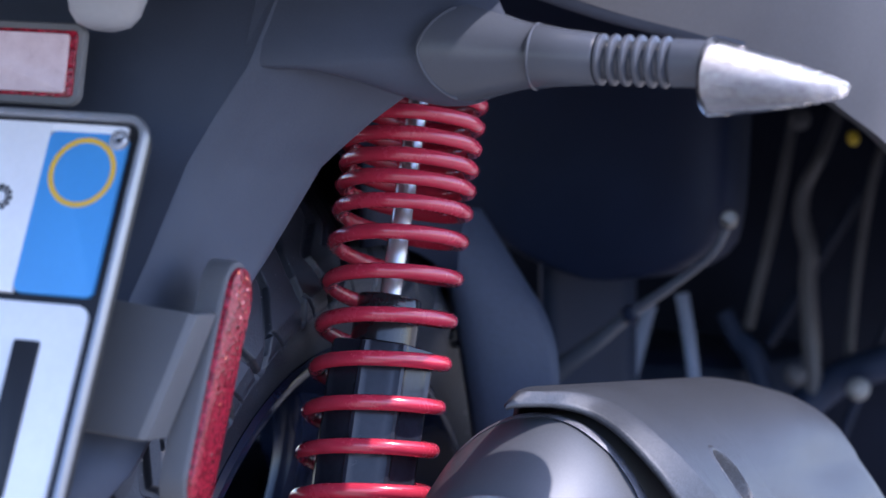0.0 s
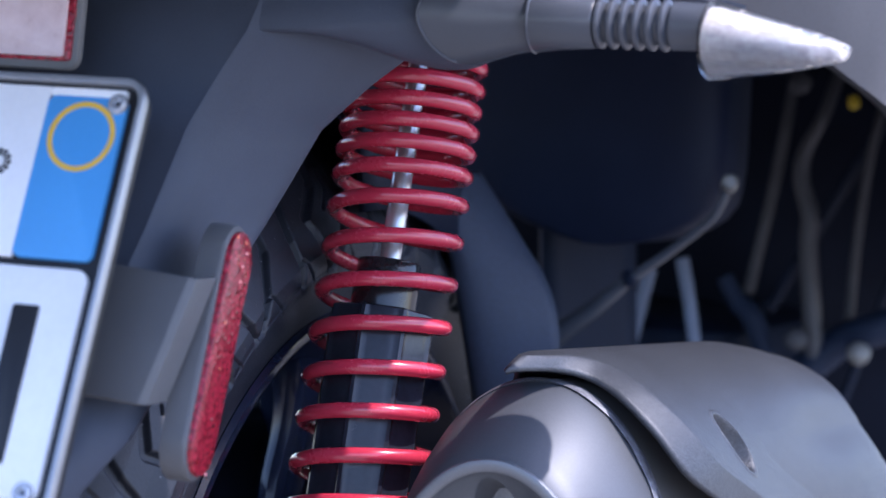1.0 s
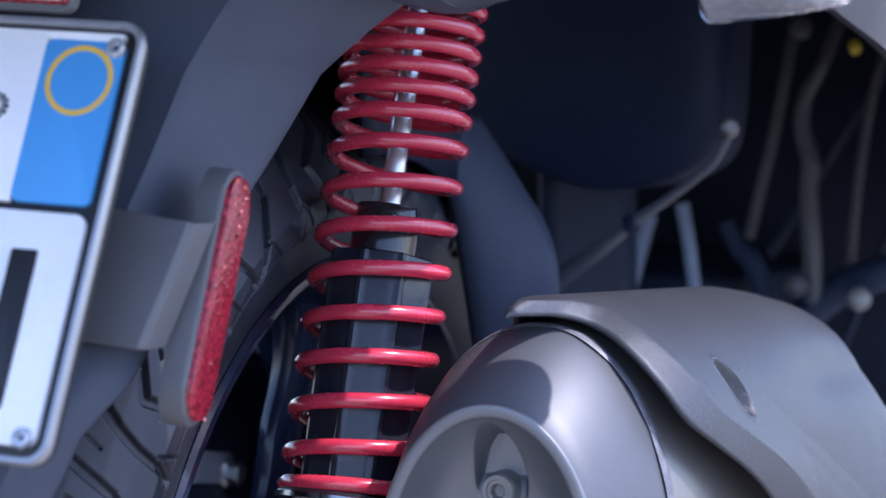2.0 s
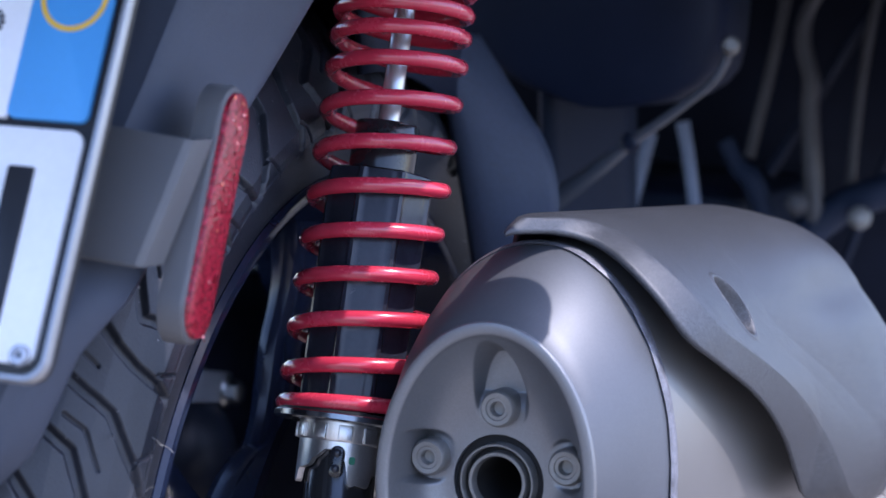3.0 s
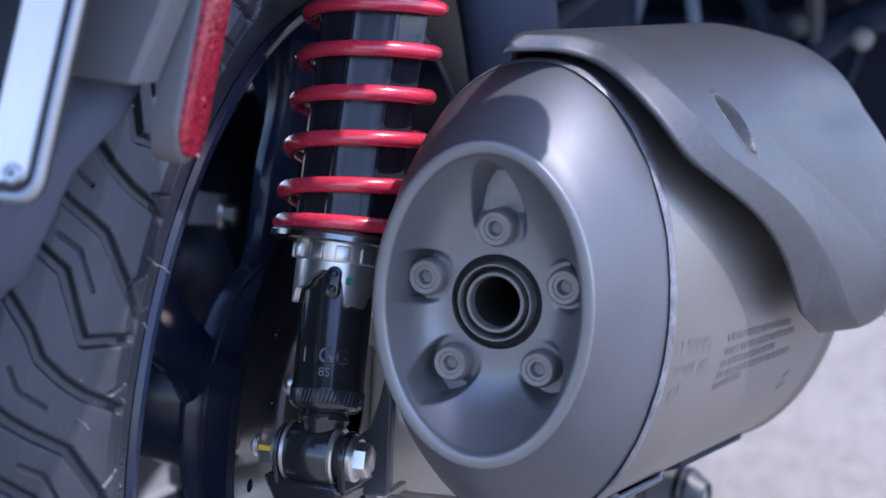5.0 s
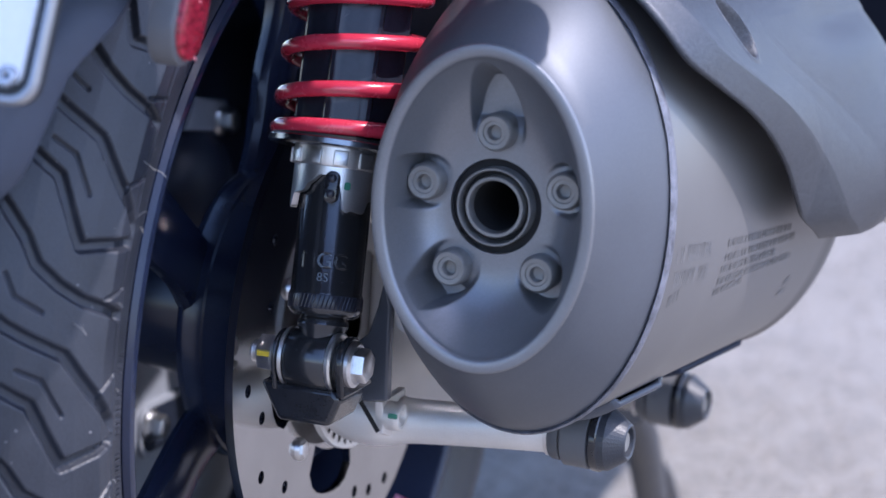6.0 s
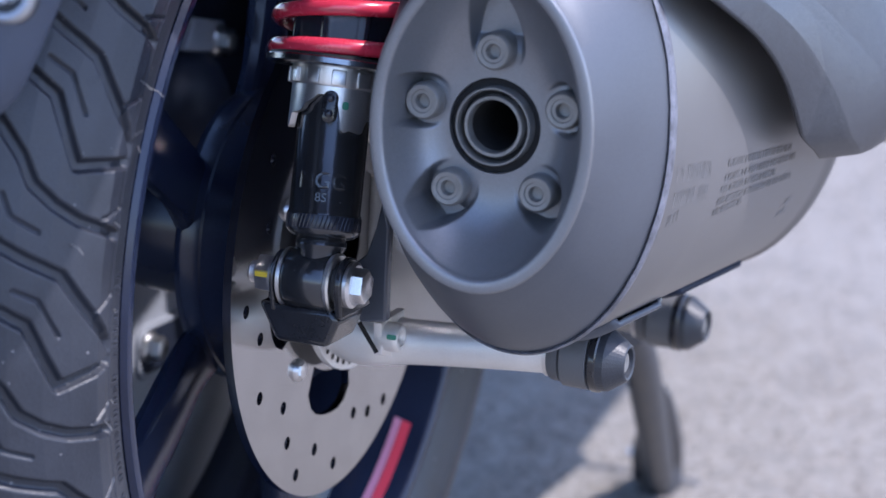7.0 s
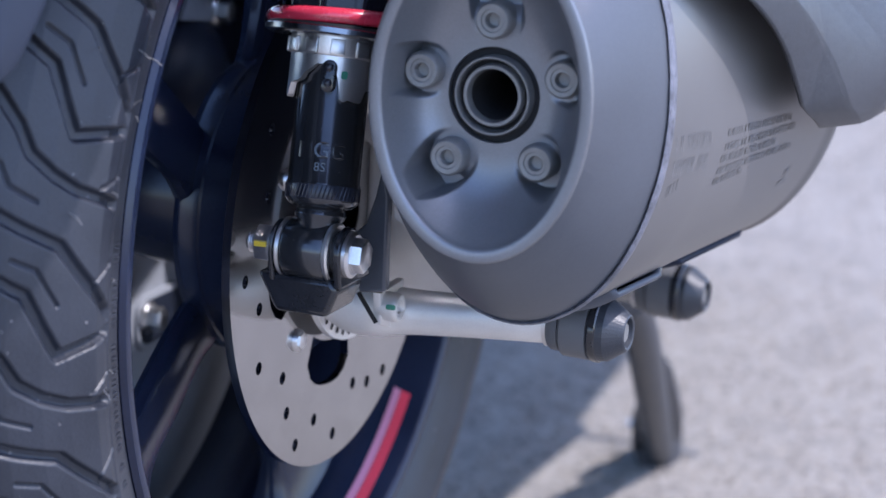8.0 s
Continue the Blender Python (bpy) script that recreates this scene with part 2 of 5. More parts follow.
def bevel(ob, width, segs=3):
    mod = ob.modifiers.new("edge", "BEVEL")
    mod.width, mod.segments, mod.limit_method, mod.angle_limit = width, segs, "ANGLE", radians(35)
    return ob


def frame_along(origin, axis, side=None):
    """A matrix whose z runs along axis."""
    z = Vector(axis).normalized()
    s = Vector(side) if side else (X if abs(z.x) < 0.8 else Y)
    x = (s - z * s.dot(z)).normalized()
    y = z.cross(x)
    return Matrix(((x.x, y.x, z.x, origin[0]), (x.y, y.y, z.y, origin[1]), (x.z, y.z, z.z, origin[2]), (0, 0, 0, 1)))


def ring_faces(bm, rings, closed=False, wrap=True):
    """Skins a list of vertex rings."""
    n = len(rings[0])
    pairs = list(zip(rings, rings[1:])) + ([(rings[-1], rings[0])] if closed else [])
    for a, b in pairs:
        for i in range(n if wrap else n - 1):
            j = (i + 1) % n
            bm.faces.new((a[i], a[j], b[j], b[i]))


def lathe(bm, m, profile, segs=48, oval=1.0, cap=True, closed=False):
    """Turns a profile of (along, radius) round m's z axis; oval stretches its y."""
    rings = []
    for h, r in profile:
        rings.append([bm.verts.new(m @ Vector((max(r, 1e-5) * math.cos(a), oval * max(r, 1e-5) * math.sin(a), h)))
                      for a in (2 * math.pi * i / segs for i in range(segs))])
    ring_faces(bm, rings, closed)
    if cap and not closed:
        bm.faces.new(rings[0][::-1])
        bm.faces.new(rings[-1])
    return bm


def glide(points, n):
    """n steps a span of a smooth line through the points (tuples of any length)."""
    out = []
    p = [np.array(q, float) for q in points]
    p = [2 * p[0] - p[1], *p, 2 * p[-1] - p[-2]]
    for a, b, c, d in zip(p, p[1:], p[2:], p[3:]):
        for k in range(n):
            t = k / n
            out.append(0.5 * (2 * b + (c - a) * t + (2 * a - 5 * b + 4 * c - d) * t * t + (3 * b - a - 3 * c + d) * t ** 3))
    out.append(p[-2])
    return [tuple(float(v) for v in q) for q in out]


def sweep(bm, line, segs=14, flat=1.0, cap=True, side=None):
    """A tube along points (x, y, z, radius)."""
    rings, up = [], None
    for i, q in enumerate(line):
        a, b = line[max(i - 1, 0)], line[min(i + 1, len(line) - 1)]
        d = Vector((b[0] - a[0], b[1] - a[1], b[2] - a[2])).normalized()
        if up is None:
            up = Vector(side) if side else (Z if abs(d.z) < 0.8 else X)
        up = (up - d * up.dot(d)).normalized()
        v = d.cross(up)
        c = Vector(q[:3])
        rings.append([bm.verts.new(c + q[3] * (math.cos(t) * up + flat * math.sin(t) * v))
                      for t in (2 * math.pi * k / segs for k in range(segs))])
    ring_faces(bm, rings)
    if cap:
        bm.faces.new(rings[0][::-1])
        bm.faces.new(rings[-1])
    return bm


def sheet(bm, rows):
    """A grid of points as faces."""
    vs = [[bm.verts.new(Vector(p)) for p in row] for row in rows]
    ring_faces(bm, vs, wrap=False)
    return bm


def prism(bm, m, outline, low, high, inset=0.0):
    """An outline in m's xy plane, raised from low to high; inset rounds the top edge."""
    c = Vector((sum(p[0] for p in outline) / len(outline), sum(p[1] for p in outline) / len(outline)))
    levels = [(low, 0.0), (high - inset, 0.0)]
    if inset:
        levels += [(high - inset * 0.3, inset * 0.3), (high, inset)]
    rings = []
    for h, s in levels:
        ring = []
        for p in outline:
            d = Vector(p) - c
            q = c + d * max(0.0, 1 - s / max(d.length, 1e-6))
            ring.append(bm.verts.new(m @ Vector((q.x, q.y, h))))
        rings.append(ring)
    ring_faces(bm, rings)
    bm.faces.new(rings[0][::-1])
    bm.faces.new(rings[-1])
    return bm


def rounded(x0, y0, x1, y1, r, n=6):
    """The outline of a rectangle with rounded corners."""
    pts = []
    for cx, cy, a0 in ((x1 - r, y1 - r, 0), (x0 + r, y1 - r, 90), (x0 + r, y0 + r, 180), (x1 - r, y0 + r, 270)):
        pts += [(cx + r * math.cos(radians(a0 + 90 * k / n)), cy + r * math.sin(radians(a0 + 90 * k / n))) for k in range(n + 1)]
    return pts


def ngon(r, n, turn=0.0):
    return [(r * math.cos(2 * math.pi * k / n + turn), r * math.sin(2 * math.pi * k / n + turn)) for k in range(n)]


def flange_bolt(name, m, flats, parent, mat, label, height=0.006, flange=0.0, shank=0.0, shank_r=0.004):
    """A hexagonal bolt or nut along m's z, with a flange and a thread end."""
    bm = bmesh.new()
    if flange:
        lathe(bm, m, [(-0.0005, flange), (0.0012, flange), (0.0024, flange * 0.86)], 32)
    prism(bm, m, ngon(flats / math.sqrt(3), 6, 0.3), 0.001, 0.001 + height, 0.0012)
    if shank:
        pr = [(0.0, shank_r)]
        k = int(shank / 0.001)
        for i in range(k):
            pr += [(height + 0.001 * i + 0.0003, shank_r), (height + 0.001 * i + 0.0008, shank_r * 0.9)]
        pr.append((height + shank, shank_r * 0.75))
        lathe(bm, m, pr, 20)
    return part(name, bm, mat, parent, label)


def socket_bolt(name, m, r, h, parent, mat, label, dome=0.0):
    """A cap bolt along m's z with a hexagonal socket."""
    bm = bmesh.new()
    s = r * 0.36
    lathe(bm, m, [(0, r * 0.98), (h * 0.75, r), (h * 0.93, r * 0.93), (h, r * 0.84), (h * 0.985, r * 0.62), (h * 0.93, r * 0.58), (h * 0.93, s * 1.15), (h * 0.88, s), (h * 0.6, s * 0.95), (h * 0.58, s * 0.3), (h * 0.58, 0.0)], 32, cap=False)
    return part(name, bm, mat, parent, label)


# ---- ground ----
bm = bmesh.new()
n = 60
ticks = [math.copysign(abs(t) ** 3 * 400, t) for t in np.linspace(-1, 1, n)]
sheet(bm, [[(x, y, 0) for x in ticks] for y in ticks])
ground = part("ground", bm, asphalt, None)
tagged(ground, "pale grey sunlit asphalt with fine grit", "ground", kind="structure")

# loose grit and proud stones of the asphalt beside the scooter
rng = np.random.default_rng(7)
n_grit = 52000
gy = 0.30 + 2.6 * rng.random(n_grit) ** 1.25
gx = -0.30 + rng.random(n_grit) * (0.75 + 0.28 * (gy - 0.3))
size = (0.0011 + 0.0024 * rng.random(n_grit) ** 2) * (1 + 0.25 * (gy - 0.4))
turn = rng.random(n_grit) * 2 * math.pi
tall = size * (0.45 + 0.6 * rng.random(n_grit))
verts = np.zeros((n_grit, 6, 3))
for k in range(5):
    a = turn + 2 * math.pi * k / 5
    r = size * (0.75 + 0.5 * rng.random(n_grit))
    verts[:, k, 0], verts[:, k, 1], verts[:, k, 2] = gx + r * np.cos(a), gy + r * np.sin(a), -0.0002
verts[:, 5, 0], verts[:, 5, 1], verts[:, 5, 2] = gx + size * 0.3 * np.cos(turn), gy + size * 0.3 * np.sin(turn), tall
base = np.arange(n_grit)[:, None] * 6
tris = np.concatenate([base + np.array([[k, (k + 1) % 5, 5]]) for k in range(5)])
me = bpy.data.meshes.new("grit")
me.from_pydata(verts.reshape(-1, 3).tolist(), [], tris.tolist())
me.materials.append(grit_stone)
me.shade_smooth()
tagged(new("grit", me), "pale grey grit and small stones on the asphalt", "grit", kind="stuff")

# ---- the scooter ----
scooter = new("scooter")
tagged(scooter, "dark grey scooter with red spring and silver muffler on asphalt", "scooter")
AXLE = Vector((0.025, 0.0, 0.29))

# ---- muffler ----
MX, MZ, MTOE = 0.213, 0.378, 0.11
MW, MH = 0.063, 0.100


def oval_ring(bm, y, w, h, n=96, cx=None, cz=MZ):
    cx = MX + MTOE * (y + 0.1) if cx is None else cx
    return [bm.verts.new((cx + w * math.cos(2 * math.pi * k / n), y, cz + h * math.sin(2 * math.pi * k / n))) for k in range(n)]


bm = bmesh.new()
rings = []
for y, s in ((-0.098, 0.97), (-0.094, 1.0), (-0.04, 1.0), (0.02, 0.998), (0.105, 0.998), (0.112, 1.0), (0.1135, 1.012), (0.117, 1.016), (0.1205, 1.010), (0.122, 0.985), (0.126, 0.90), (0.128, 0.5), (0.129, 0.05)):
    rings.append(oval_ring(bm, y, MW * s, MH * s))
ring_faces(bm, rings)
bm.faces.new(rings[-1])
muffler = part("muffler", bm, can_steel, scooter, "satin silver oval steel muffler can")

# rolled seam between cap and can
bm = bmesh.new()
rings = []
for k in range(96):
    a = 2 * math.pi * k / 96
    wob = 1 + 0.0035 * noise.noise(Vector((math.cos(a) * 3, math.sin(a) * 3, 0)))
    ring = []
    for j in range(8):
        t = 2 * math.pi * j / 8
        r = 1.004 * wob + 0.018 * math.cos(t)
        ring.append(bm.verts.new((MX + 0.0005 + MW * r * math.cos(a), -0.0955 + (0.0042 + 0.0010 * noise.noise(Vector((math.cos(a) * 9, math.sin(a) * 9, 3)))) * math.sin(t), MZ + MH * (1.004 * wob + 0.012 * math.cos(t)) * math.sin(a))))
    rings.append(ring)
ring_faces(bm, rings, closed=True)
part("seam", bm, weld_steel, muffler, "heat-tinted rolled weld seam")

# end cap: outside, rim, and dished face with bolt pockets
RIM_X, RIM_Z, RW, RH, RIM_Y, FLOOR = 0.2126, 0.3825, 0.0474, 0.0671, -0.1525, -0.1275
FACE_C, OUT_C = (0.2114, 0.3797), (0.2102, 0.3800)
BOLTS = [(0.0320 * math.cos(radians(a)), 0.0320 * math.sin(radians(a)), long) for a, long in ((92, 2.5), (165, 1.35), (20, 0.9), (236, 1.5), (310, 1.3))]
bm = bmesh.new()
N = 420
rings = []
for s, grow in ((0.0, 0.0), (0.18, 0.24), (0.36, 0.46), (0.54, 0.66), (0.72, 0.82), (0.88, 0.94), (1.0, 1.0)):
    y = RIM_Y + 0.0035 + (-0.097 - RIM_Y - 0.0035) * s
    cx, cz = RIM_X + (MX - RIM_X) * s, RIM_Z + (MZ - RIM_Z) * s
    w, h = RW + (MW * 1.002 - RW) * grow, RH + (MH * 1.002 - RH) * grow
    rings.append(oval_ring(bm, y, w, h, N, cx, cz))
rings.reverse()
rings.append(oval_ring(bm, RIM_Y + 0.0032, RW - 0.0006, RH - 0.0006, N, RIM_X, RIM_Z))
ring_faces(bm, rings)
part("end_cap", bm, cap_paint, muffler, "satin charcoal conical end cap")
bm = bmesh.new()
rings = []
for d, g in ((0.0032, -0.0006), (0.0026, 0.0006), (0.0012, 0.0008), (0.0003, 0.0003), (0.0, -0.0006), (0.0, -0.0036), (0.0005, -0.0046), (0.0016, -0.0052), (0.0030, -0.0056)):
    rings.append(oval_ring(bm, RIM_Y + d, RW + g, RH + g, N, RIM_X, RIM_Z))
for i in range(1, 73):
    rho = 1 - i / 72
    ring = []
    for k in range(N):
        a = 2 * math.pi * k / N
        x = (OUT_C[0] + 0.0200 * math.cos(a)) * (1 - rho) + (RIM_X + (RW - 0.0056) * math.cos(a)) * rho
        z = (OUT_C[1] + 0.0200 * math.sin(a)) * (1 - rho) + (RIM_Z + (RH - 0.0056) * math.sin(a)) * rho
        dx, dz = x - FACE_C[0], z - FACE_C[1]
        cone = FLOOR + (RIM_Y + 0.003 - FLOOR) * max(0.0, (rho - 0.04) / 0.96) ** 2.5
        y = cone
        for px, pz, long in BOLTS:
            ux, uz = px / 0.032, pz / 0.032
            al, ac = dx * ux + dz * uz - 0.032, -dx * uz + dz * ux
            dist = math.hypot(al / (long if al > 0 else 1.0), ac)
            k_ = min(1.0, max(0.0, (dist - 0.0097) / 0.0024))
            k_ = max(k_ * k_ * (3 - 2 * k_), min(1.0, max(0.0, (rho - 0.80) / 0.16)))
            deep = min(1.0, max(0.0, (al + 0.002) / 0.008))
            y = max(y, cone * k_ + (FLOOR + 0.0040 * deep * deep) * (1 - k_))
        ring.append(bm.verts.new((x, y, z)))
    rings.append(ring)
rings.append(oval_ring(bm, FLOOR + 0.006, 0.0198, 0.0198, N, OUT_C[0], OUT_C[1]))
ring_faces(bm, rings)
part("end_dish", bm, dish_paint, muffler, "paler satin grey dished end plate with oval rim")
m_face = frame_along((OUT_C[0], FLOOR, OUT_C[1]), (0, -1, 0))
# outlet: dark groove, two nested rings and the bore
bm = bmesh.new()
lathe(bm, m_face, [(-0.004, 0.0202), (-0.0035, 0.0197), (-0.0035, 0.0130), (-0.004, 0.0125)], 64, cap=False)
part("outlet_groove", bm, outlet_black, muffler, "black groove round the outlet")
bm = bmesh.new()
lathe(bm, m_face, [(-0.03, 0.0164), (0.0024, 0.0164), (0.0029, 0.0161), (0.0029, 0.0155), (0.0024, 0.0152), (-0.001, 0.0151), (-0.03, 0.0150)], 64, cap=False, closed=True)
part("outlet_ring", bm, dull_steel, muffler, "grey outlet ring")
bm = bmesh.new()
lathe(bm, m_face, [(-0.06, 0.0129), (0.0012, 0.0129), (0.0022, 0.0125), (0.0022, 0.0113), (0.0012, 0.0108), (-0.06, 0.0106)], 64, cap=False, closed=True)
part("outlet_pipe", bm, dull_steel, muffler, "steel outlet pipe")
bm = bmesh.new()
lathe(bm, m_face, [(-0.055, 0.0), (-0.055, 0.0105), (-0.002, 0.0105)], 48, cap=False)
part("bore", bm, outlet_black, muffler, "black sooty bore")
for px, pz, _ in BOLTS:
    m = frame_along((FACE_C[0] + px, FLOOR + 0.0040, FACE_C[1] + pz), (0, -1, 0))
    socket_bolt("bolt", m, 0.0080, 0.0115, muffler, dull_steel, "dull grey socket cap bolt")

# printed lines on the can
for y0, a0, y1, a1, tall, gap in ((-0.0273, -12.5, 0.0487, -14.9, 1.0, 1.0), (-0.0272, -16.4, 0.0574, -18.2, 1.0, 1.0), (-0.0283, -19.6, 0.0374, -20.9, 1.0, 1.0), (-0.0284, -23.0, 0.0603, -24.4, 1.0, 1.0),
                                  (-0.0289, -26.2, 0.0030, -26.0, 1.0, 1.0), (-0.0852, -10.2, -0.0453, -12.2, 2.3, 2.2), (-0.0830, -17.0, -0.0452, -18.2, 2.3, 2.2), (-0.0830, -22.9, -0.0708, -21.6, 1.6, 1.0),
                                  (-0.0900, -25.2, -0.0850, -23.0, 1.4, 3.0), (0.0710, -34.4, 0.0779, -33.4, 1.0, 1.6), (0.0698, -38.6, 0.0787, -38.3, 1.0, 1.0)):
    bm = bmesh.new()
    y = y0
    while y < y1:
        wdt = random.uniform(0.0007, 0.0018) / (1.0 if tall < 2 else 1.8)
        mid = a0 + (a1 - a0) * (y - y0) / (y1 - y0)
        pts = []
        for da in (-tall, tall):
            a = radians(mid + da)
            pts.append([(MX + MTOE * (yy + 0.1) + (MW * 0.995 + 0.0005) * math.cos(a), yy - 0.0004 * da, MZ + (MH * 0.995 + 0.0005) * math.sin(a)) for yy in (y, y + wdt)])
        sheet(bm, pts)
        y += wdt + gap * random.choice((0.0004, 0.0005, 0.0006, 0.0006, 0.0020))
    part("print_line", bm, print_ink if tall < 2 and y0 < 0.06 else faint_ink, muffler, "faint grey printed line", smooth=False)

# strap under the can
bm = bmesh.new()
rows = []
for a in np.linspace(radians(-125), radians(-64), 24):
    rows.append([(MX + MTOE * (y + 0.1) + (MW + d) * math.cos(a), y, MZ + (MH + d) * math.sin(a)) for y, d in ((-0.060, 0.0006), (-0.056, 0.0042), (-0.012, 0.0042), (-0.008, 0.0006))])
sheet(bm, rows)
solid(part("mount_strap", bm, stalk_plastic, muffler, "grey mounting strap under the can"), 0.003, 1.0)
bm = bmesh.new()
rows = []
for a in np.linspace(radians(-112), radians(-72), 20):
    rows.append([(MX + MTOE * (y + 0.1) + (MW + d) * math.cos(a), y, MZ + (MH + d) * math.sin(a)) for y, d in ((0.030, 0.0006), (0.034, 0.0028), (0.104, 0.0028), (0.108, 0.0006))])
sheet(bm, rows)
solid(part("mount_strap", bm, black_plastic, muffler, "black mounting strap under the can"), 0.003, 1.0)

# ---- heat guard over the muffler ----
EDGE = [(-16, 0.054), (-12, 0.036), (-7, 0.016), (6, -0.0115), (17, -0.0415), (27, -0.0750), (35, -0.0955), (47, -0.1010), (58, -0.1000), (67, -0.0965),
        (75, -0.0960), (81, -0.104), (85, -0.118), (88, -0.130), (90, -0.1335), (92, -0.130), (95, -0.118), (99, -0.103), (110, -0.075), (122, -0.05), (135, -0.02)]
fine_edge = glide(EDGE, 6)
bm = bmesh.new()
rows = []
for phi in np.linspace(-15.5, 134, 420):
    ye = float(np.interp(phi, [e[0] for e in fine_edge], [e[1] for e in fine_edge]))
    flank = min(1.0, max(0.0, (80 - phi) / 46))
    flank = flank * flank * (3 - 2 * flank)
    low = min(1.0, max(0.0, (66 - phi) / 66))
    band = 0.013 + 0.022 * low * low * (3 - 2 * low)
    row = []
    for v in list(np.linspace(0, 0.05, 6)) + list(np.linspace(0.054, 0.45, 130)) + list(np.linspace(0.47, 1.0, 24)):
        y = ye + (0.19 - ye) * v
        d = y - ye
        rise = min(1.0, d / band)
        off = 0.0155 - 0.0085 * (1 - flank) + (0.0055 * flank + 0.0055 * (1 - flank)) * rise ** 0.9 - 0.004 * flank * max(0.0, min(1.0, (d - 0.03) / 0.06)) + 0.003 * math.exp(-((phi - 18) / 14) ** 2) * max(0.0, 1 - d / 0.07)
        off += 0.011 * max(0.0, min(1.0, (y - 0.02) / 0.08)) * math.exp(-((phi + 2) / 17) ** 2)
        off -= 0.0055 * math.exp(-((phi - 38) / 8) ** 2) * math.exp(-((y - 0.085) / 0.045) ** 2)
        off -= 0.011 * max(0.0, (y - 0.080) / 0.08) ** 1.7 * min(1.0, max(0.0, (phi - 16) / 22))
        off -= 0.016 * max(0.0, (y - 0.132) / 0.05) ** 1.5 * min(1.0, max(0.0, (phi - 10) / 16))
        off -= 0.0080 * min(1.0, max(0.0, (y + 0.09) / 0.20)) * min(1.0, max(0.0, (phi - 40) / 40))
        off -= 0.006 * max(0.0, (-4 - phi) / 13) ** 2
        # long recessed screw slot
        e = math.hypot((phi - 39.2) / 7.6, (y + 0.0400 + 0.0004 * (phi - 39.2)) / 0.0085)
        off -= 0.0065 * math.sin(0.5 * math.pi * min(1.0, max(0.0, (1.06 - e) / 0.45))) - 0.0005 * math.exp(-((e - 1.15) / 0.08) ** 2)
        a = radians(phi)
        row.append((MX + MTOE * (y + 0.1) + (MW + off) * math.cos(a), y, MZ + (MH + off) * math.sin(a)))
    rows.append(row)
sheet(bm, rows)
inside = [[p for p in row[4::4]] for row in rows[4:-4:4]]
guard = solid(part("heat_guard", bm, guard_paint, scooter, "charcoal grey plastic heat guard over the muffler"), 0.0022)
# assumed black sheet inside the guard, added to keep the gap below dark
bm = bmesh.new()
lined = []
for row in inside:
    out = []
    for x, y, z in row:
        d = Vector(((x - MX - MTOE * (y + 0.1)) / MW ** 2, 0, (z - MZ) / MH ** 2)).normalized()
        out.append(Vector((x, y, z)) - d * 0.0034)
    lined.append(out)
sheet(bm, lined)
part("lining", bm, black_plastic, guard, "matt black sheet added inside the guard to darken the gap")
m = frame_along((0.318, 0.125, 0.352), (0.6, -0.5, -0.2))
socket_bolt("guard_screw", m, 0.006, 0.006, guard, zinc, "small zinc screw at the guard's lower corner")

# ---- wheel ----
LIP_R = 0.1990
bm = bmesh.new()
m_ax = frame_along(AXLE, X, Y)
half = [(0.0545, LIP_R - 0.0046), (0.0568, LIP_R - 0.0034), (0.0580, LIP_R - 0.0008), (0.0574, LIP_R + 0.0022), (0.0550, LIP_R + 0.0040), (0.0500, LIP_R + 0.0030), (0.0495, LIP_R - 0.002),
        (0.045, LIP_R - 0.004), (0.020, LIP_R - 0.012), (0.0, LIP_R - 0.013)]
prof = half + [(-a, r) for a, r in half[-2::-1]]
prof += [(-0.036, LIP_R - 0.019), (-0.020, LIP_R - 0.026), (0.0, LIP_R - 0.028), (0.020, LIP_R - 0.026), (0.036, LIP_R - 0.019)]
lathe(bm, m_ax, prof, 160, closed=True)
wheel = part("rear_wheel", bm, rim_paint, scooter, "glossy black cast alloy rear wheel")

bm = bmesh.new()
lathe(bm, m_ax, [(-0.05, 0.015), (-0.05, 0.030), (-0.03, 0.034), (0.007, 0.036), (0.009, 0.064), (0.011, 0.0680), (0.016, 0.0705), (0.024, 0.0705), (0.025, 0.0695), (0.050, 0.0695), (0.053, 0.0670), (0.054, 0.03), (0.054, 0.015)], 72, cap=False, closed=True)
part("hub", bm, rim_paint, wheel, "black wheel hub")


def wheel_pt(r, deg, x):
    """Angle from straight down towards the front."""
    a = radians(deg)
    return Vector((x, AXLE.y + r * math.sin(a), AXLE.z - r * math.cos(a)))


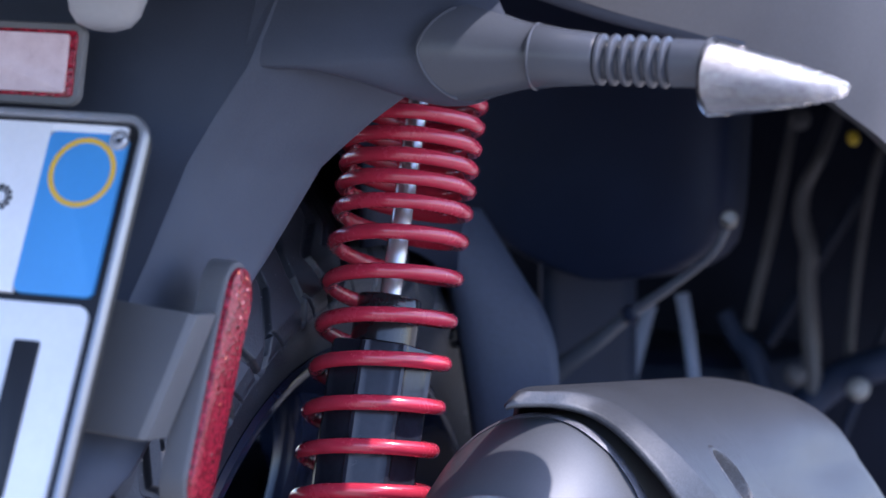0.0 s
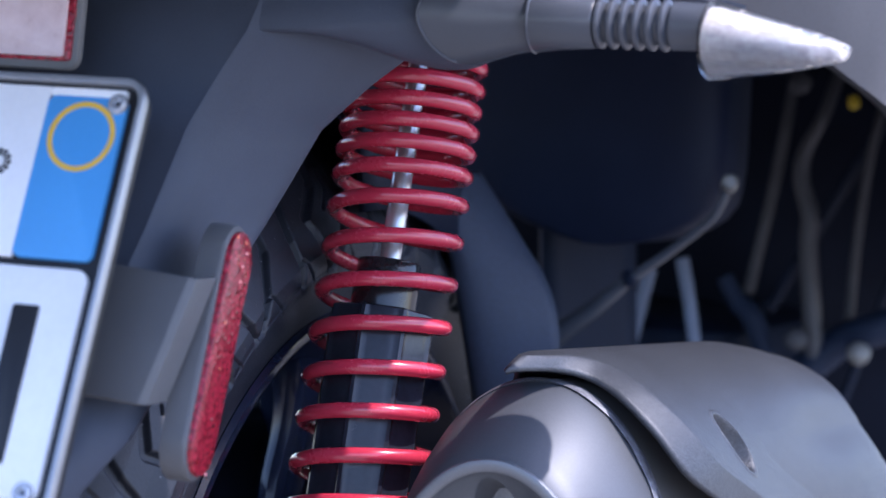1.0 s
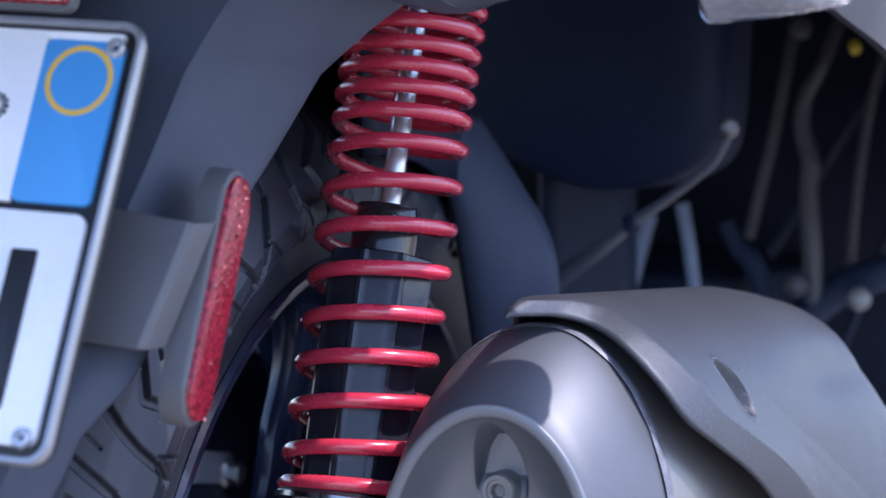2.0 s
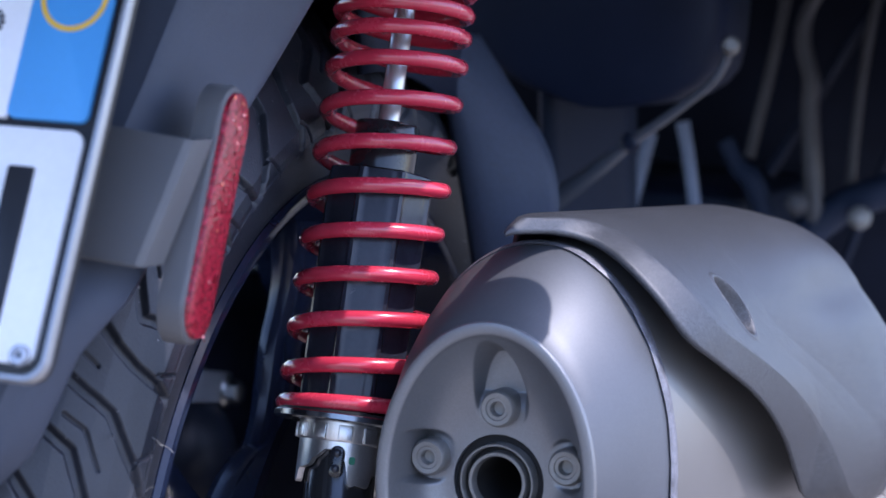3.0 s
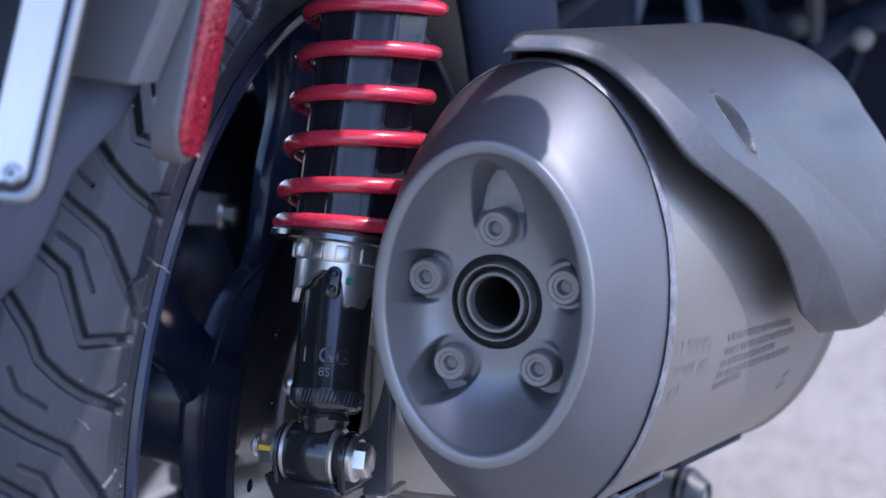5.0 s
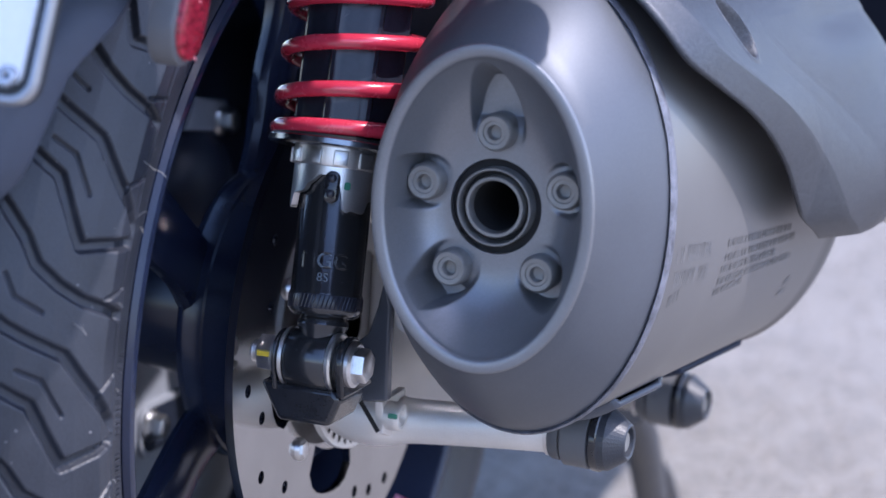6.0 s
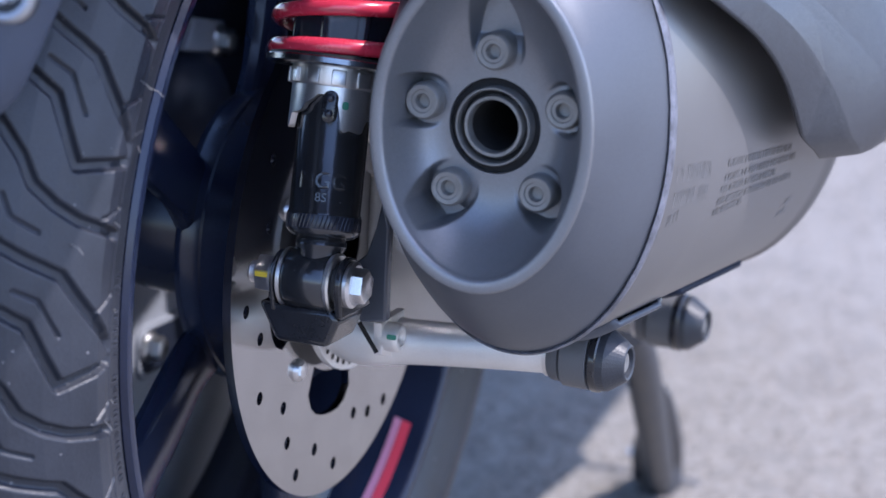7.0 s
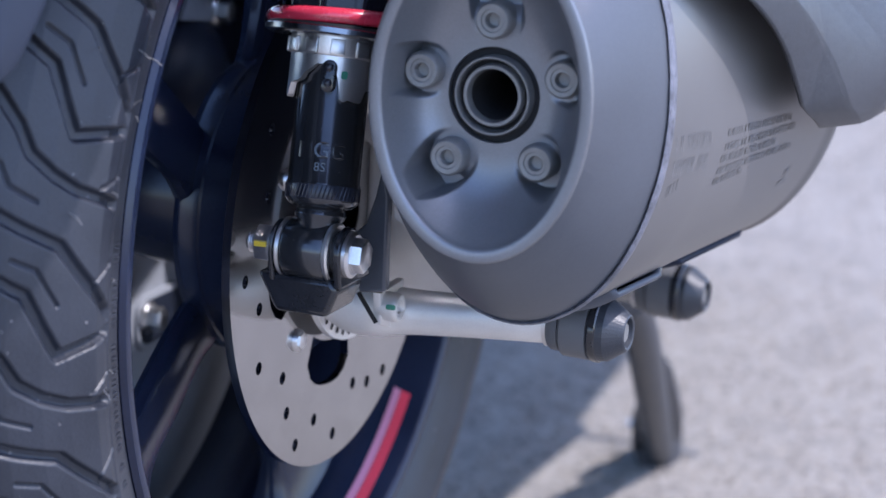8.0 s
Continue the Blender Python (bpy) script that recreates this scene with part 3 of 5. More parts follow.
# five swept spokes: radius, trailing edge, leading edge, front face, back face
SPOKE = glide([(0.062, -130.0, -95.0, 0.046, 0.036), (0.078, -130.0, -105.0, 0.045, 0.035), (0.095, -129.0, -109.0, 0.045, 0.034), (0.115, -128.5, -111.0, 0.045, 0.034),
               (0.135, -128.5, -114.0, 0.046, 0.034), (0.155, -130.0, -114.0, 0.048, 0.034), (0.172, -133.0, -111.0, 0.051, 0.030), (0.187, -138.0, -106.0, 0.054, 0.020)], 3)
for k in range(5):
    bm = bmesh.new()
    rows = []
    for r, d0, d1, xf, xb in SPOKE:
        d0, d1 = d0 + 72 * k, d1 + 72 * k
        ch = math.degrees(0.006 / r)
        ring = [(d0 + ch * 0.5, xb), (d0, xb + 0.005), (d0, xf - 0.006), (d0 + ch * 0.3, xf - 0.002), (d0 + ch, xf), (d1 - ch, xf), (d1 - ch * 0.3, xf - 0.002), (d1, xf - 0.006), (d1, xb + 0.005), (d1 - ch * 0.5, xb)]
        rows.append([bm.verts.new(wheel_pt(r, d, x)) for d, x in ring])
    ring_faces(bm, rows)
    bm.faces.new(rows[0])
    bm.faces.new(rows[-1])
    part("spoke", bm, rim_paint, wheel)

# tyre: tread with recessed grooves
PROF_X = [0, 0.01, 0.02, 0.03, 0.04, 0.05, 0.057, 0.063, 0.0634, 0.0618, 0.0595, 0.0572, 0.0550, 0.0530]
PROF_R = [0.285, 0.284, 0.281, 0.276, 0.2685, 0.258, 0.248, 0.237, 0.231, 0.2230, 0.2150, 0.2090, 0.2045, 0.2010]
HOOK = [(0.020, 26.6), (0.0375, 24.4), (0.0450, 23.3), (0.0541, 17.6), (0.0630, 19.4), (0.0536, 27.7), (0.0440, 28.9), (0.0360, 29.9), (0.018, 32.8)]
LONG = [(0.012, 22.6), (0.024, 21.4), (0.0316, 19.6), (0.0388, 17.5), (0.0431, 15.4), (0.0501, 13.9), (0.0565, 12.8), (0.0634, 11.5)]
SIPES = [[(0.0407, 26.3), (0.048, 25.5), (0.0538, 22.3)], [(0.0343, 14.3), (0.0378, 12.5), (0.0464, 11.4)], [(0.0636, 15.2), (0.0618, 13.2)], [(0.0634, 6.6), (0.0612, 3.9)]]
arc = [0.0]
for i in range(1, len(PROF_X)):
    arc.append(arc[-1] + math.hypot(PROF_X[i] - PROF_X[i - 1], PROF_R[i] - PROF_R[i - 1]))
TREAD_END = arc[8]


def groove_field(th, s):
    """Depth of the tread pattern at angles th (degrees) and arc lengths s."""
    depth = np.zeros(np.broadcast(th, s).shape)
    per_deg = 0.262 * math.pi / 180
    for lines, half_w, dep, soft in (((HOOK, LONG), 0.0016, 0.0035, 0.0015), (SIPES, 0.0004, 0.0016, 0.0007)):
        for line in lines:
            for (xa, ta), (xb, tb) in zip(line, line[1:]):
                sa, sb = np.interp(xa, PROF_X[:10], arc[:10]), np.interp(xb, PROF_X[:10], arc[:10])
                for rep in range(-1, 2):
                    ua, ub = (ta + 20 * rep) * per_deg, (tb + 20 * rep) * per_deg
                    du, ds = ub - ua, sb - sa
                    u = np.mod(th, 20) * per_deg
                    t = np.clip(((u - ua) * du + (s - sa) * ds) / (du * du + ds * ds), 0, 1)
                    d = np.hypot(u - ua - t * du, s - sa - t * ds)
                    depth = np.maximum(depth, dep * np.clip(1 - (d - half_w) / soft, 0, 1))
    return depth


angles = list(np.arange(-45, 75, 0.14)) + list(np.arange(75, 125, 0.25)) + list(np.arange(125, 315, 2.0))
ss = np.concatenate([np.linspace(-arc[10], -0.012, 40), np.linspace(-0.01, 0.02, 10), np.arange(0.0206, TREAD_END + 0.004, 0.00042), np.linspace(TREAD_END + 0.005, arc[-1], 14)])
TH, SS = np.meshgrid(np.array(angles), ss, indexing="ij")
aS = np.abs(SS)
GX, GR = np.interp(aS, arc, PROF_X) * np.sign(SS), np.interp(aS, arc, PROF_R)
slope_x, slope_r = np.gradient(np.interp(ss, [-a for a in arc[::-1]] + arc[1:], [-x for x in PROF_X[::-1]] + PROF_X[1:]), ss), np.gradient(np.interp(np.abs(ss), arc, PROF_R), ss)
DEP = np.where((aS < TREAD_END + 0.004) & (TH < 124), groove_field(TH, aS), 0.0)
# small raised rings and marks on the side wall
DEP = DEP - 0.0006 * np.exp(-((SS - TREAD_END - 0.004) / 0.0006) ** 2)
nl = np.hypot(slope_x, slope_r)
GX = GX - DEP * (-slope_r / nl)[None, :]
GR = GR - DEP * (slope_x / nl)[None, :]
co = np.stack([AXLE.x + GX, AXLE.y - GR * np.cos(np.radians(TH)), AXLE.z + GR * np.sin(np.radians(TH))], -1)
na, ns = TH.shape
idx = np.arange(na * ns).reshape(na, ns)
nxt = np.roll(idx, -1, 0)
quads = np.stack([idx[:, :-1], idx[:, 1:], nxt[:, 1:], nxt[:, :-1]], -1).reshape(-1, 4)
me = bpy.data.meshes.new("tyre")
me.from_pydata(co.reshape(-1, 3).tolist(), [], quads.tolist())
me.materials.append(rubber)
me.shade_smooth()
tyre = new("tyre", me)
tyre.parent = wheel
tagged(tyre, "black rubber tyre with angular grooved tread")

# moulded letters on the side wall as plain bars
bm = bmesh.new()
th = -26.0
while th < 8:
    wd = random.uniform(0.5, 1.1)
    if random.random() < 0.75:
        for k in (0, 1):
            t0 = radians(th + k * wd * 0.6)
            rows = []
            for r in (0.2175, 0.2225):
                rows.append([(AXLE.x + 0.0610, AXLE.y - r * math.cos(t), AXLE.z + r * math.sin(t)) for t in (t0, t0 + radians(wd * 0.3))])
            sheet(bm, rows)
    th += wd + 0.5
solid(part("side_wall_lettering", bm, rubber, wheel, "raised rubber marks on the side wall", smooth=False), 0.0012, 0)

# moulding whiskers along the tyre's edge
for k in range(13):
    th0 = radians(random.uniform(-34, 30))
    x0, r0 = random.choice(((0.0634, 0.2325), (0.0622, 0.2245), (0.0598, 0.216), (0.056, 0.252)))
    p = Vector((AXLE.x + x0, AXLE.y - r0 * math.cos(th0), AXLE.z + r0 * math.sin(th0)))
    d = Vector((random.uniform(0.4, 1.0), random.uniform(-0.8, 0.1), random.uniform(-0.5, 0.5))).normalized()
    ln = random.uniform(0.0015, 0.0065)
    b = bmesh.new()
    sweep(b, [(*(p - d * 0.0006), 0.00028), (*(p + d * ln * 0.6), 0.00024), (*(p + d * ln + Vector((0, 0, -0.2 * ln))), 0.00016)], 5)
    part("whisker", b, whisker_grey, wheel, smooth=False)

# red and pink rim stripes on the sloping face inside the lip
for mat, x0, x1 in ((decal_red, 0.0446, 0.0488), (decal_pink, 0.0412, 0.0444)):
    bm = bmesh.new()
    rows = []
    for t in np.linspace(radians(-138), radians(-92), 30):
        rows.append([(AXLE.x + x, AXLE.y - r * math.cos(t), AXLE.z + r * math.sin(t)) for x, r in ((x, np.interp(x, [0.036, 0.0545], [LIP_R - 0.0197, LIP_R - 0.0047])) for x in (x0, x1))])
    sheet(bm, rows)
    part("rim_stripe", bm, mat, wheel, "red rim stripe" if mat is decal_red else "pale pink rim stripe")

# ---- brake disc ----
DISC_X, DISC_R, DISC_T = 0.090, 0.120, 0.004
HOLES = [(0.0935, -138.4), (0.0973, -123.6), (0.0859, -105.8), (0.1044, -84.1), (0.0920, -73.2), (0.1022, -57.8), (0.0890, -42.6), (0.0999, -33.0),
         (0.0978, -13.5), (0.1109, -23.0), (0.1080, 0.1), (0.0914, 14.3), (0.1006, 23.7), (0.1091, 33.5)]
bm = bmesh.new()
m_disc = frame_along((DISC_X, AXLE.y, AXLE.z), X, Y)


def disc_pt(r, deg, x):
    """Angle from straight down towards the front."""
    a = radians(deg)
    return Vector((x, AXLE.y + r * math.sin(a), AXLE.z - r * math.cos(a)))


def plate_with_holes(x0, x1, r0, r1, holes, windows):
    """A flat ring with round holes and window cut-outs, from boundary loops filled by triangles."""
    out = bmesh.new()
    loops = [[disc_pt(r1, 360 * k / 160, x1) for k in range(160)], [disc_pt(r0, 360 * k / 90, x1) for k in range(90)]]
    for r, deg, hr in holes:
        c = disc_pt(r, deg, x1)
        loops.append([c + Vector((0, hr * math.cos(t), hr * math.sin(t))) for t in (2 * math.pi * k / 14 for k in range(14))])
    for ra, rb, da, db in windows:
        corner = []
        for k in range(9):
            corner.append((ra, da + (db - da) * k / 8))
        for k in range(9):
            u = k / 8
            corner.append((rb - (rb - ra) * 0.35 * (2 * u - 1) ** 4, db - (db - da) * (0.02 + 0.96 * u)))
        loops.append([disc_pt(r, d, x1) for r, d in corner])
    edges = []
    tops = []
    for loop in loops:
        vs = [out.verts.new(p) for p in loop]
        tops.append(vs)
        edges += [out.edges.new((vs[i], vs[(i + 1) % len(vs)])) for i in range(len(vs))]
    bmesh.ops.triangle_fill(out, use_beauty=True, use_dissolve=False, edges=edges)
    geom = bmesh.ops.extrude_face_region(out, geom=list(out.faces))
    bmesh.ops.translate(out, verts=[v for v in geom["geom"] if isinstance(v, bmesh.types.BMVert)], vec=(x0 - x1, 0, 0))
    return out


holes = [(r, d, 0.0031) for r, d in HOLES] + [(0.092 + 0.0055 * (k % 4), 52 + 13 * k, 0.0031) for k in range(12)]
windows = [(0.060, 0.0815, -27 + 72 * k, 13 + 72 * k) for k in range(5)]
bm = plate_with_holes(DISC_X - DISC_T, DISC_X, 0.050, DISC_R, holes, windows)
disc = part("brake_disc", bm, disc_steel, scooter, "drilled steel brake disc")
for k in range(5):
    m = frame_along(disc_pt(0.0684, -42 + 72 * k, DISC_X), X)
    flange_bolt("disc_bolt", m, 0.0078, disc, zinc, "zinc disc bolt", 0.0026, flange=0.0054)
bm = bmesh.new()
lathe(bm, m_disc, [(-0.03, 0.0495), (0.0, 0.0495), (0.003, 0.047), (0.004, 0.040), (0.004, 0.012)], 64, cap=False)
part("disc_carrier", bm, cast_alu, disc, "dull cast disc carrier")
# toothed sensor ring
bm = bmesh.new()
m_s = frame_along((DISC_X + 0.006, AXLE.y, AXLE.z), X, Y)
lathe(bm, m_s, [(0.0, 0.036), (0.0, 0.0585), (0.003, 0.0585), (0.003, 0.036)], 72, closed=True, cap=False)
ring = part("sensor_ring", bm, arm_alu, disc, "pale slotted sensor ring")
# raised black pads stand in for the shaded slots of the ring
for k in range(48):
    bm = bmesh.new()
    c = disc_pt(0.0535, 7.5 * k, DISC_X + 0.0093)
    m = frame_along(c, X, c - Vector((c.x, AXLE.y, AXLE.z)))
    prism(bm, m, rounded(-0.0026, -0.0008, 0.0026, 0.0008, 0.0007, 2), 0.0, 0.0004)
    part("slot", bm, opening_shade, disc, smooth=False)

# ---- shock absorber ----
EYE_C, TOP_C = Vector((0.1226, -0.1097, 0.3000)), Vector((0.1230, -0.036, 0.6035))
SD = (TOP_C - EYE_C).normalized()
m_shock = frame_along(EYE_C, SD, X)
SEAT_C = EYE_C + SD * ((0.392 - EYE_C.z) / SD.z)
EYE_C = EYE_C + Vector((0.0036, 0, 0))
m_body = frame_along(EYE_C, SEAT_C - EYE_C, X)


def at_z(z):
    """Length along the shock's axis at which it reaches height z."""
    return (z - 0.3000) / SD.z


bm = bmesh.new()
s0, s1 = at_z(0.3205), at_z(0.384)
lathe(bm, m_body, [(0.008, 0.0092), (0.0125, 0.0100), (0.0150, 0.0112), (0.0168, 0.0108), (s0 - 0.0030, 0.0100), (s0 - 0.0026, 0.0130), (s0 - 0.0012, 0.0148), (s0 + 0.0004, 0.0159), (s0 + 0.0075, 0.0161), (s0 + 0.0082, 0.0156), (s1, 0.0155)], 64)
shock = part("shock_absorber", bm, body_black, scooter, "gloss black shock absorber body")
bm = bmesh.new()
lathe(bm, m_body, [(s0 + 0.0006, 0.01595), (s0 + 0.0010, 0.01612), (s0 + 0.0064, 0.01625), (s0 + 0.0068, 0.01610)], 64, cap=False)
band = part("knurled_band", bm, housing_black, shock, "worn knurled band")
bm = bmesh.new()
sweep(bm, [(0.0161, 0.0, s0 + 0.0008, 0.0003), (0.0161 * math.cos(0.09), 0.0161 * math.sin(0.09), s0 + 0.0066, 0.0003)], 5)
ridge = part("ridge", bm, housing_black, band, smooth=False)
for k in range(54):
    ob = ridge if k == 0 else new("ridge", ridge.data)
    ob.parent = band
    ob.matrix_world = m_body @ Matrix.Rotation(2 * math.pi * k / 54, 4, "Z")
# lower eye
m_eye = frame_along(EYE_C, X, Y)
bm = bmesh.new()
lathe(bm, m_eye, [(-0.0125, 0.0095), (-0.0125, 0.0124), (-0.0117, 0.0130), (0.0064, 0.0130), (0.0072, 0.0124), (0.0072, 0.0095)], 56, cap=False, closed=True)
part("lower_eye", bm, body_black, shock, "gloss black lower eye")
for sgn, m_side in ((-1, m_eye), (1, m_eye @ Matrix.Translation((0, 0, -0.0053)))):
    bm = bmesh.new()
    lathe(bm, m_side, [(sgn * 0.0128, 0.006), (sgn * 0.0128, 0.0128), (sgn * 0.0144, 0.0130), (sgn * 0.0152, 0.0120), (sgn * 0.0152, 0.006)], 48, closed=True, cap=False)
    part("washer", bm, bright_alu, shock, "bright steel washer")
    bm = bmesh.new()
    lathe(bm, m_side, [(sgn * 0.0154, 0.004), (sgn * 0.0154, 0.0096), (sgn * 0.0172, 0.0096), (sgn * 0.0172, 0.004)], 32, closed=True, cap=False)
    part("bush", bm, groove_rubber, shock, "black rubber bush")
flange_bolt("lower_bolt", frame_along(EYE_C + X * 0.0160, X), 0.0132, shock, zinc, "zinc flange bolt through the lower eye", 0.0065, flange=0.0102)
flange_bolt("lower_nut", frame_along(EYE_C - X * 0.0184, -X), 0.0150, shock, zinc, "zinc lock nut with a yellow paint mark", 0.0080, flange=0.0092, shank=0.0055, shank_r=0.0050)
bm = bmesh.new()
c = EYE_C - X * 0.0232 + Vector((0, -0.0078, 0.0014))
sheet(bm, [[c + Vector((-0.003, 0, z)) + Vector((0, -0.0004, 0)), c + Vector((0.003, 0, z)) + Vector((0, -0.0004, 0))] for z in (-0.0014, 0.0014)])
part("paint_mark", bm, yellow_paint, shock, "yellow paint mark", smooth=False)
# letters cast on the body
for text, size, along in (("NGG", 0.0100, at_z(0.3380)), ("8S", 0.0054, at_z(0.3325))):
    cu = bpy.data.curves.new("lettering", "FONT")
    cu.body, cu.size, cu.extrude, cu.align_x, cu.resolution_u = text, size, 0.00010, "CENTER", 3
    cu.bevel_depth, cu.bevel_resolution = 0.00012, 1
    tmp = bpy.data.objects.new("lettering", cu)
    scene.collection.objects.link(tmp)
    bpy.context.view_layer.update()
    me = bpy.data.meshes.new_from_object(tmp.evaluated_get(bpy.context.evaluated_depsgraph_get()))
    bpy.data.objects.remove(tmp)
    for v in me.vertices:
        a = v.co.x / 0.0155 + radians(-76)
        r = 0.01560 + v.co.z
        v.co = m_body @ Vector((r * math.cos(a), r * math.sin(a), along + v.co.y))
    me.materials.clear()
    me.materials.append(body_black)
    ob = new("lettering", me)
    ob.parent = shock
    tagged(ob, "raised cast letters " + text)
# preload collar: castellated ring above a stepped cam skirt
ca = at_z(0.3885)
bm = bmesh.new()
nk = 120
rings = [[], [], [], []]
for k in range(nk):
    a = 2 * math.pi * k / nk
    deg = (360 * k / nk) % 120
    ramp = float(np.interp(deg, [0, 8, 12, 20, 30, 48, 56, 60, 66, 72, 78, 98, 104, 120], [0.0200, 0.0190, 0.0165, 0.0150, 0.0120, 0.0118, 0.0140, 0.0175, 0.0258, 0.0270, 0.0260, 0.0268, 0.0210, 0.0200]))
    for j, (r, h) in enumerate(((0.0165, ca), (0.0193, ca), (0.0187, ca - ramp), (0.0160, ca - ramp))):
        rings[j].append(bm.verts.new(m_shock @ Vector((r * math.cos(a), r * math.sin(a), h))))
ring_faces(bm, rings, closed=True)
part("preload_cam", bm, bright_alu, shock, "bright aluminium preload cam with stepped edge")
bm = bmesh.new()
lathe(bm, m_shock, [(ca - 0.0085, 0.0185), (ca - 0.0080, 0.0194), (ca - 0.0070, 0.0198), (ca + 0.001, 0.0200), (ca + 0.002, 0.0186)], 64, cap=False)
part("preload_ring", bm, bright_alu, shock, "bright aluminium adjuster ring")
for k in range(11):
    a = 2 * math.pi * k / 11
    c = m_shock @ Vector((0.0198 * math.cos(a), 0.0198 * math.sin(a), ca - 0.0072))
    d = (m_shock.to_3x3() @ Vector((math.cos(a), math.sin(a), 0)))
    m = frame_along(c, d, SD)
    bm = bmesh.new()
    prism(bm, m, rounded(-0.0005, -0.0031, 0.0062, 0.0031, 0.0006, 3), -0.001, 0.0013, 0.0004)
    part("lug", bm, bright_alu, shock)
# adjuster tab with two pins
a = radians(-72)
d = m_shock.to_3x3() @ Vector((math.cos(a), math.sin(a), 0))
c = m_shock @ Vector((0.0156 * math.cos(a), 0.0156 * math.sin(a), at_z(0.3722)))
m = frame_along(c, d, SD)
bm = bmesh.new()
prism(bm, m, rounded(-0.0072, -0.0033, 0.0068, 0.0033, 0.0032, 6), -0.001, 0.0046, 0.0008)
part("stop_tab", bm, gloss_black, shock, "black stop tab")
for u in (-0.0032, 0.0036):
    bm = bmesh.new()
    lathe(bm, m @ Matrix.Translation((u, 0, 0.0046)), [(0, 0.0018), (0.0012, 0.0018), (0.0018, 0.0010), (0.0018, 0.0)], 20, cap=False)
    part("pin", bm, housing_black, shock)
# green inspection marks on the cam and the arm bolt
for a, z, w in ((-52, 0.3732, 0.0017),):
    a = radians(a)
    c = m_shock @ Vector((0.0191 * math.cos(a), 0.0191 * math.sin(a), at_z(z)))
    bm = bmesh.new()
    prism(bm, frame_along(c, m_shock.to_3x3() @ Vector((math.cos(a), math.sin(a), 0)), SD), rounded(-w, -w * 0.8, w, w * 0.8, w * 0.5, 3), -0.0005, 0.0002)
    part("paint_mark", bm, green_paint, shock, "small green paint mark", smooth=False)
# spring seat
bm = bmesh.new()
ss0 = at_z(0.3885)
lathe(bm, m_shock, [(ss0, 0.020), (ss0, 0.0306), (ss0 + 0.0008, 0.0319), (ss0 + 0.0030, 0.0319), (ss0 + 0.0036, 0.0313), (ss0 + 0.0036, 0.020)], 80, closed=True, cap=False)
part("lower_seat", bm, seat_steel, shock, "steel spring seat")
bm = bmesh.new()
lathe(bm, m_shock, [(ss0 + 0.0037, 0.020), (ss0 + 0.0037, 0.0308), (ss0 + 0.0046, 0.0308), (ss0 + 0.0048, 0.0303), (ss0 + 0.0048, 0.020)], 80, closed=True, cap=False)
part("seat_pad", bm, groove_rubber, shock, "black seat pad")
# damper housing: faceted black sleeve and top collar
bm = bmesh.new()
h0, h1 = ss0 + 0.004, at_z(0.4985)
rings = []
for h, r in ((h0, 0.0222), (h1 - 0.006, 0.0236), (h1 - 0.001, 0.0228), (h1, 0.0205)):
    ring = []
    for k in range(96):
        a = 2 * math.pi * k / 96
        rib = 0.0010 * (1 if (k % 12) < 2 else 0) + 0.0009 * abs(math.cos(4 * a)) ** 2 - 0.0008
        ring.append(bm.verts.new(m_shock @ Vector(((r + rib) * math.cos(a), (r + rib) * math.sin(a), h))))
    rings.append(ring)
ring_faces(bm, rings)
bm.faces.new(rings[0])
bm.faces.new(rings[-1])
part("damper_sleeve", bm, housing_black, shock, "black ribbed damper sleeve")
bm = bmesh.new()
hc = at_z(0.5200)
lathe(bm, m_shock, [(h1 - 0.002, 0.0150), (hc - 0.012, 0.0150), (hc - 0.0115, 0.0142), (hc - 0.001, 0.0145), (hc, 0.0138), (hc, 0.005)], 56, cap=False)
part("damper_collar", bm, gloss_black, shock, "gloss black damper collar")
bm = bmesh.new()
lathe(bm, m_shock, [(hc - 0.01, 0.0048), (at_z(0.66), 0.0048)], 32)
part("piston_rod", bm, chrome, shock, "polished chrome piston rod")
# coil: closed at the foot, wide turns, close turns at the top
# turns counted from the side that faces right, and the wire's height there
TURNS = [-0.75, -0.22, 0.28, 0.78, 1.28, 1.78] + [2.28 + k for k in range(15)]
TURN_Z = [0.3935, 0.3940, 0.3990, 0.4080, 0.4175, 0.4270, 0.4380, 0.4562, 0.4752, 0.4944, 0.5135, 0.5325, 0.5492, 0.5617, 0.5718, 0.5812, 0.5908, 0.6005, 0.6104, 0.6203, 0.6302]
R_COIL, R_WIRE = 0.0285, 0.0035
bm = bmesh.new()
line = []
steps = 44
for k in range(int((TURNS[-1] - TURNS[0]) * steps) + 1):
    u = TURNS[0] + k / steps
    z = sum(float(np.interp(u + d, TURNS, TURN_Z)) for d in (-0.3, -0.15, 0.0, 0.15, 0.3)) / 5
    a = 2 * math.pi * u + radians(-80)
    p = m_shock @ Vector((R_COIL * math.cos(a), R_COIL * math.sin(a), at_z(z)))
    line.append((*p, R_WIRE))
sweep(bm, line, 16, side=SD)
part("coil_spring", bm, red_paint, shock, "glossy red coil spring")
bm = bmesh.new()
st = at_z(0.6235)
lathe(bm, m_shock, [(st, 0.010), (st, 0.032), (st + 0.003, 0.034), (st + 0.012, 0.034), (st + 0.03, 0.02), (st + 0.04, 0.012)], 48)
part("upper_seat", bm, gloss_black, shock, "black upper spring seat")

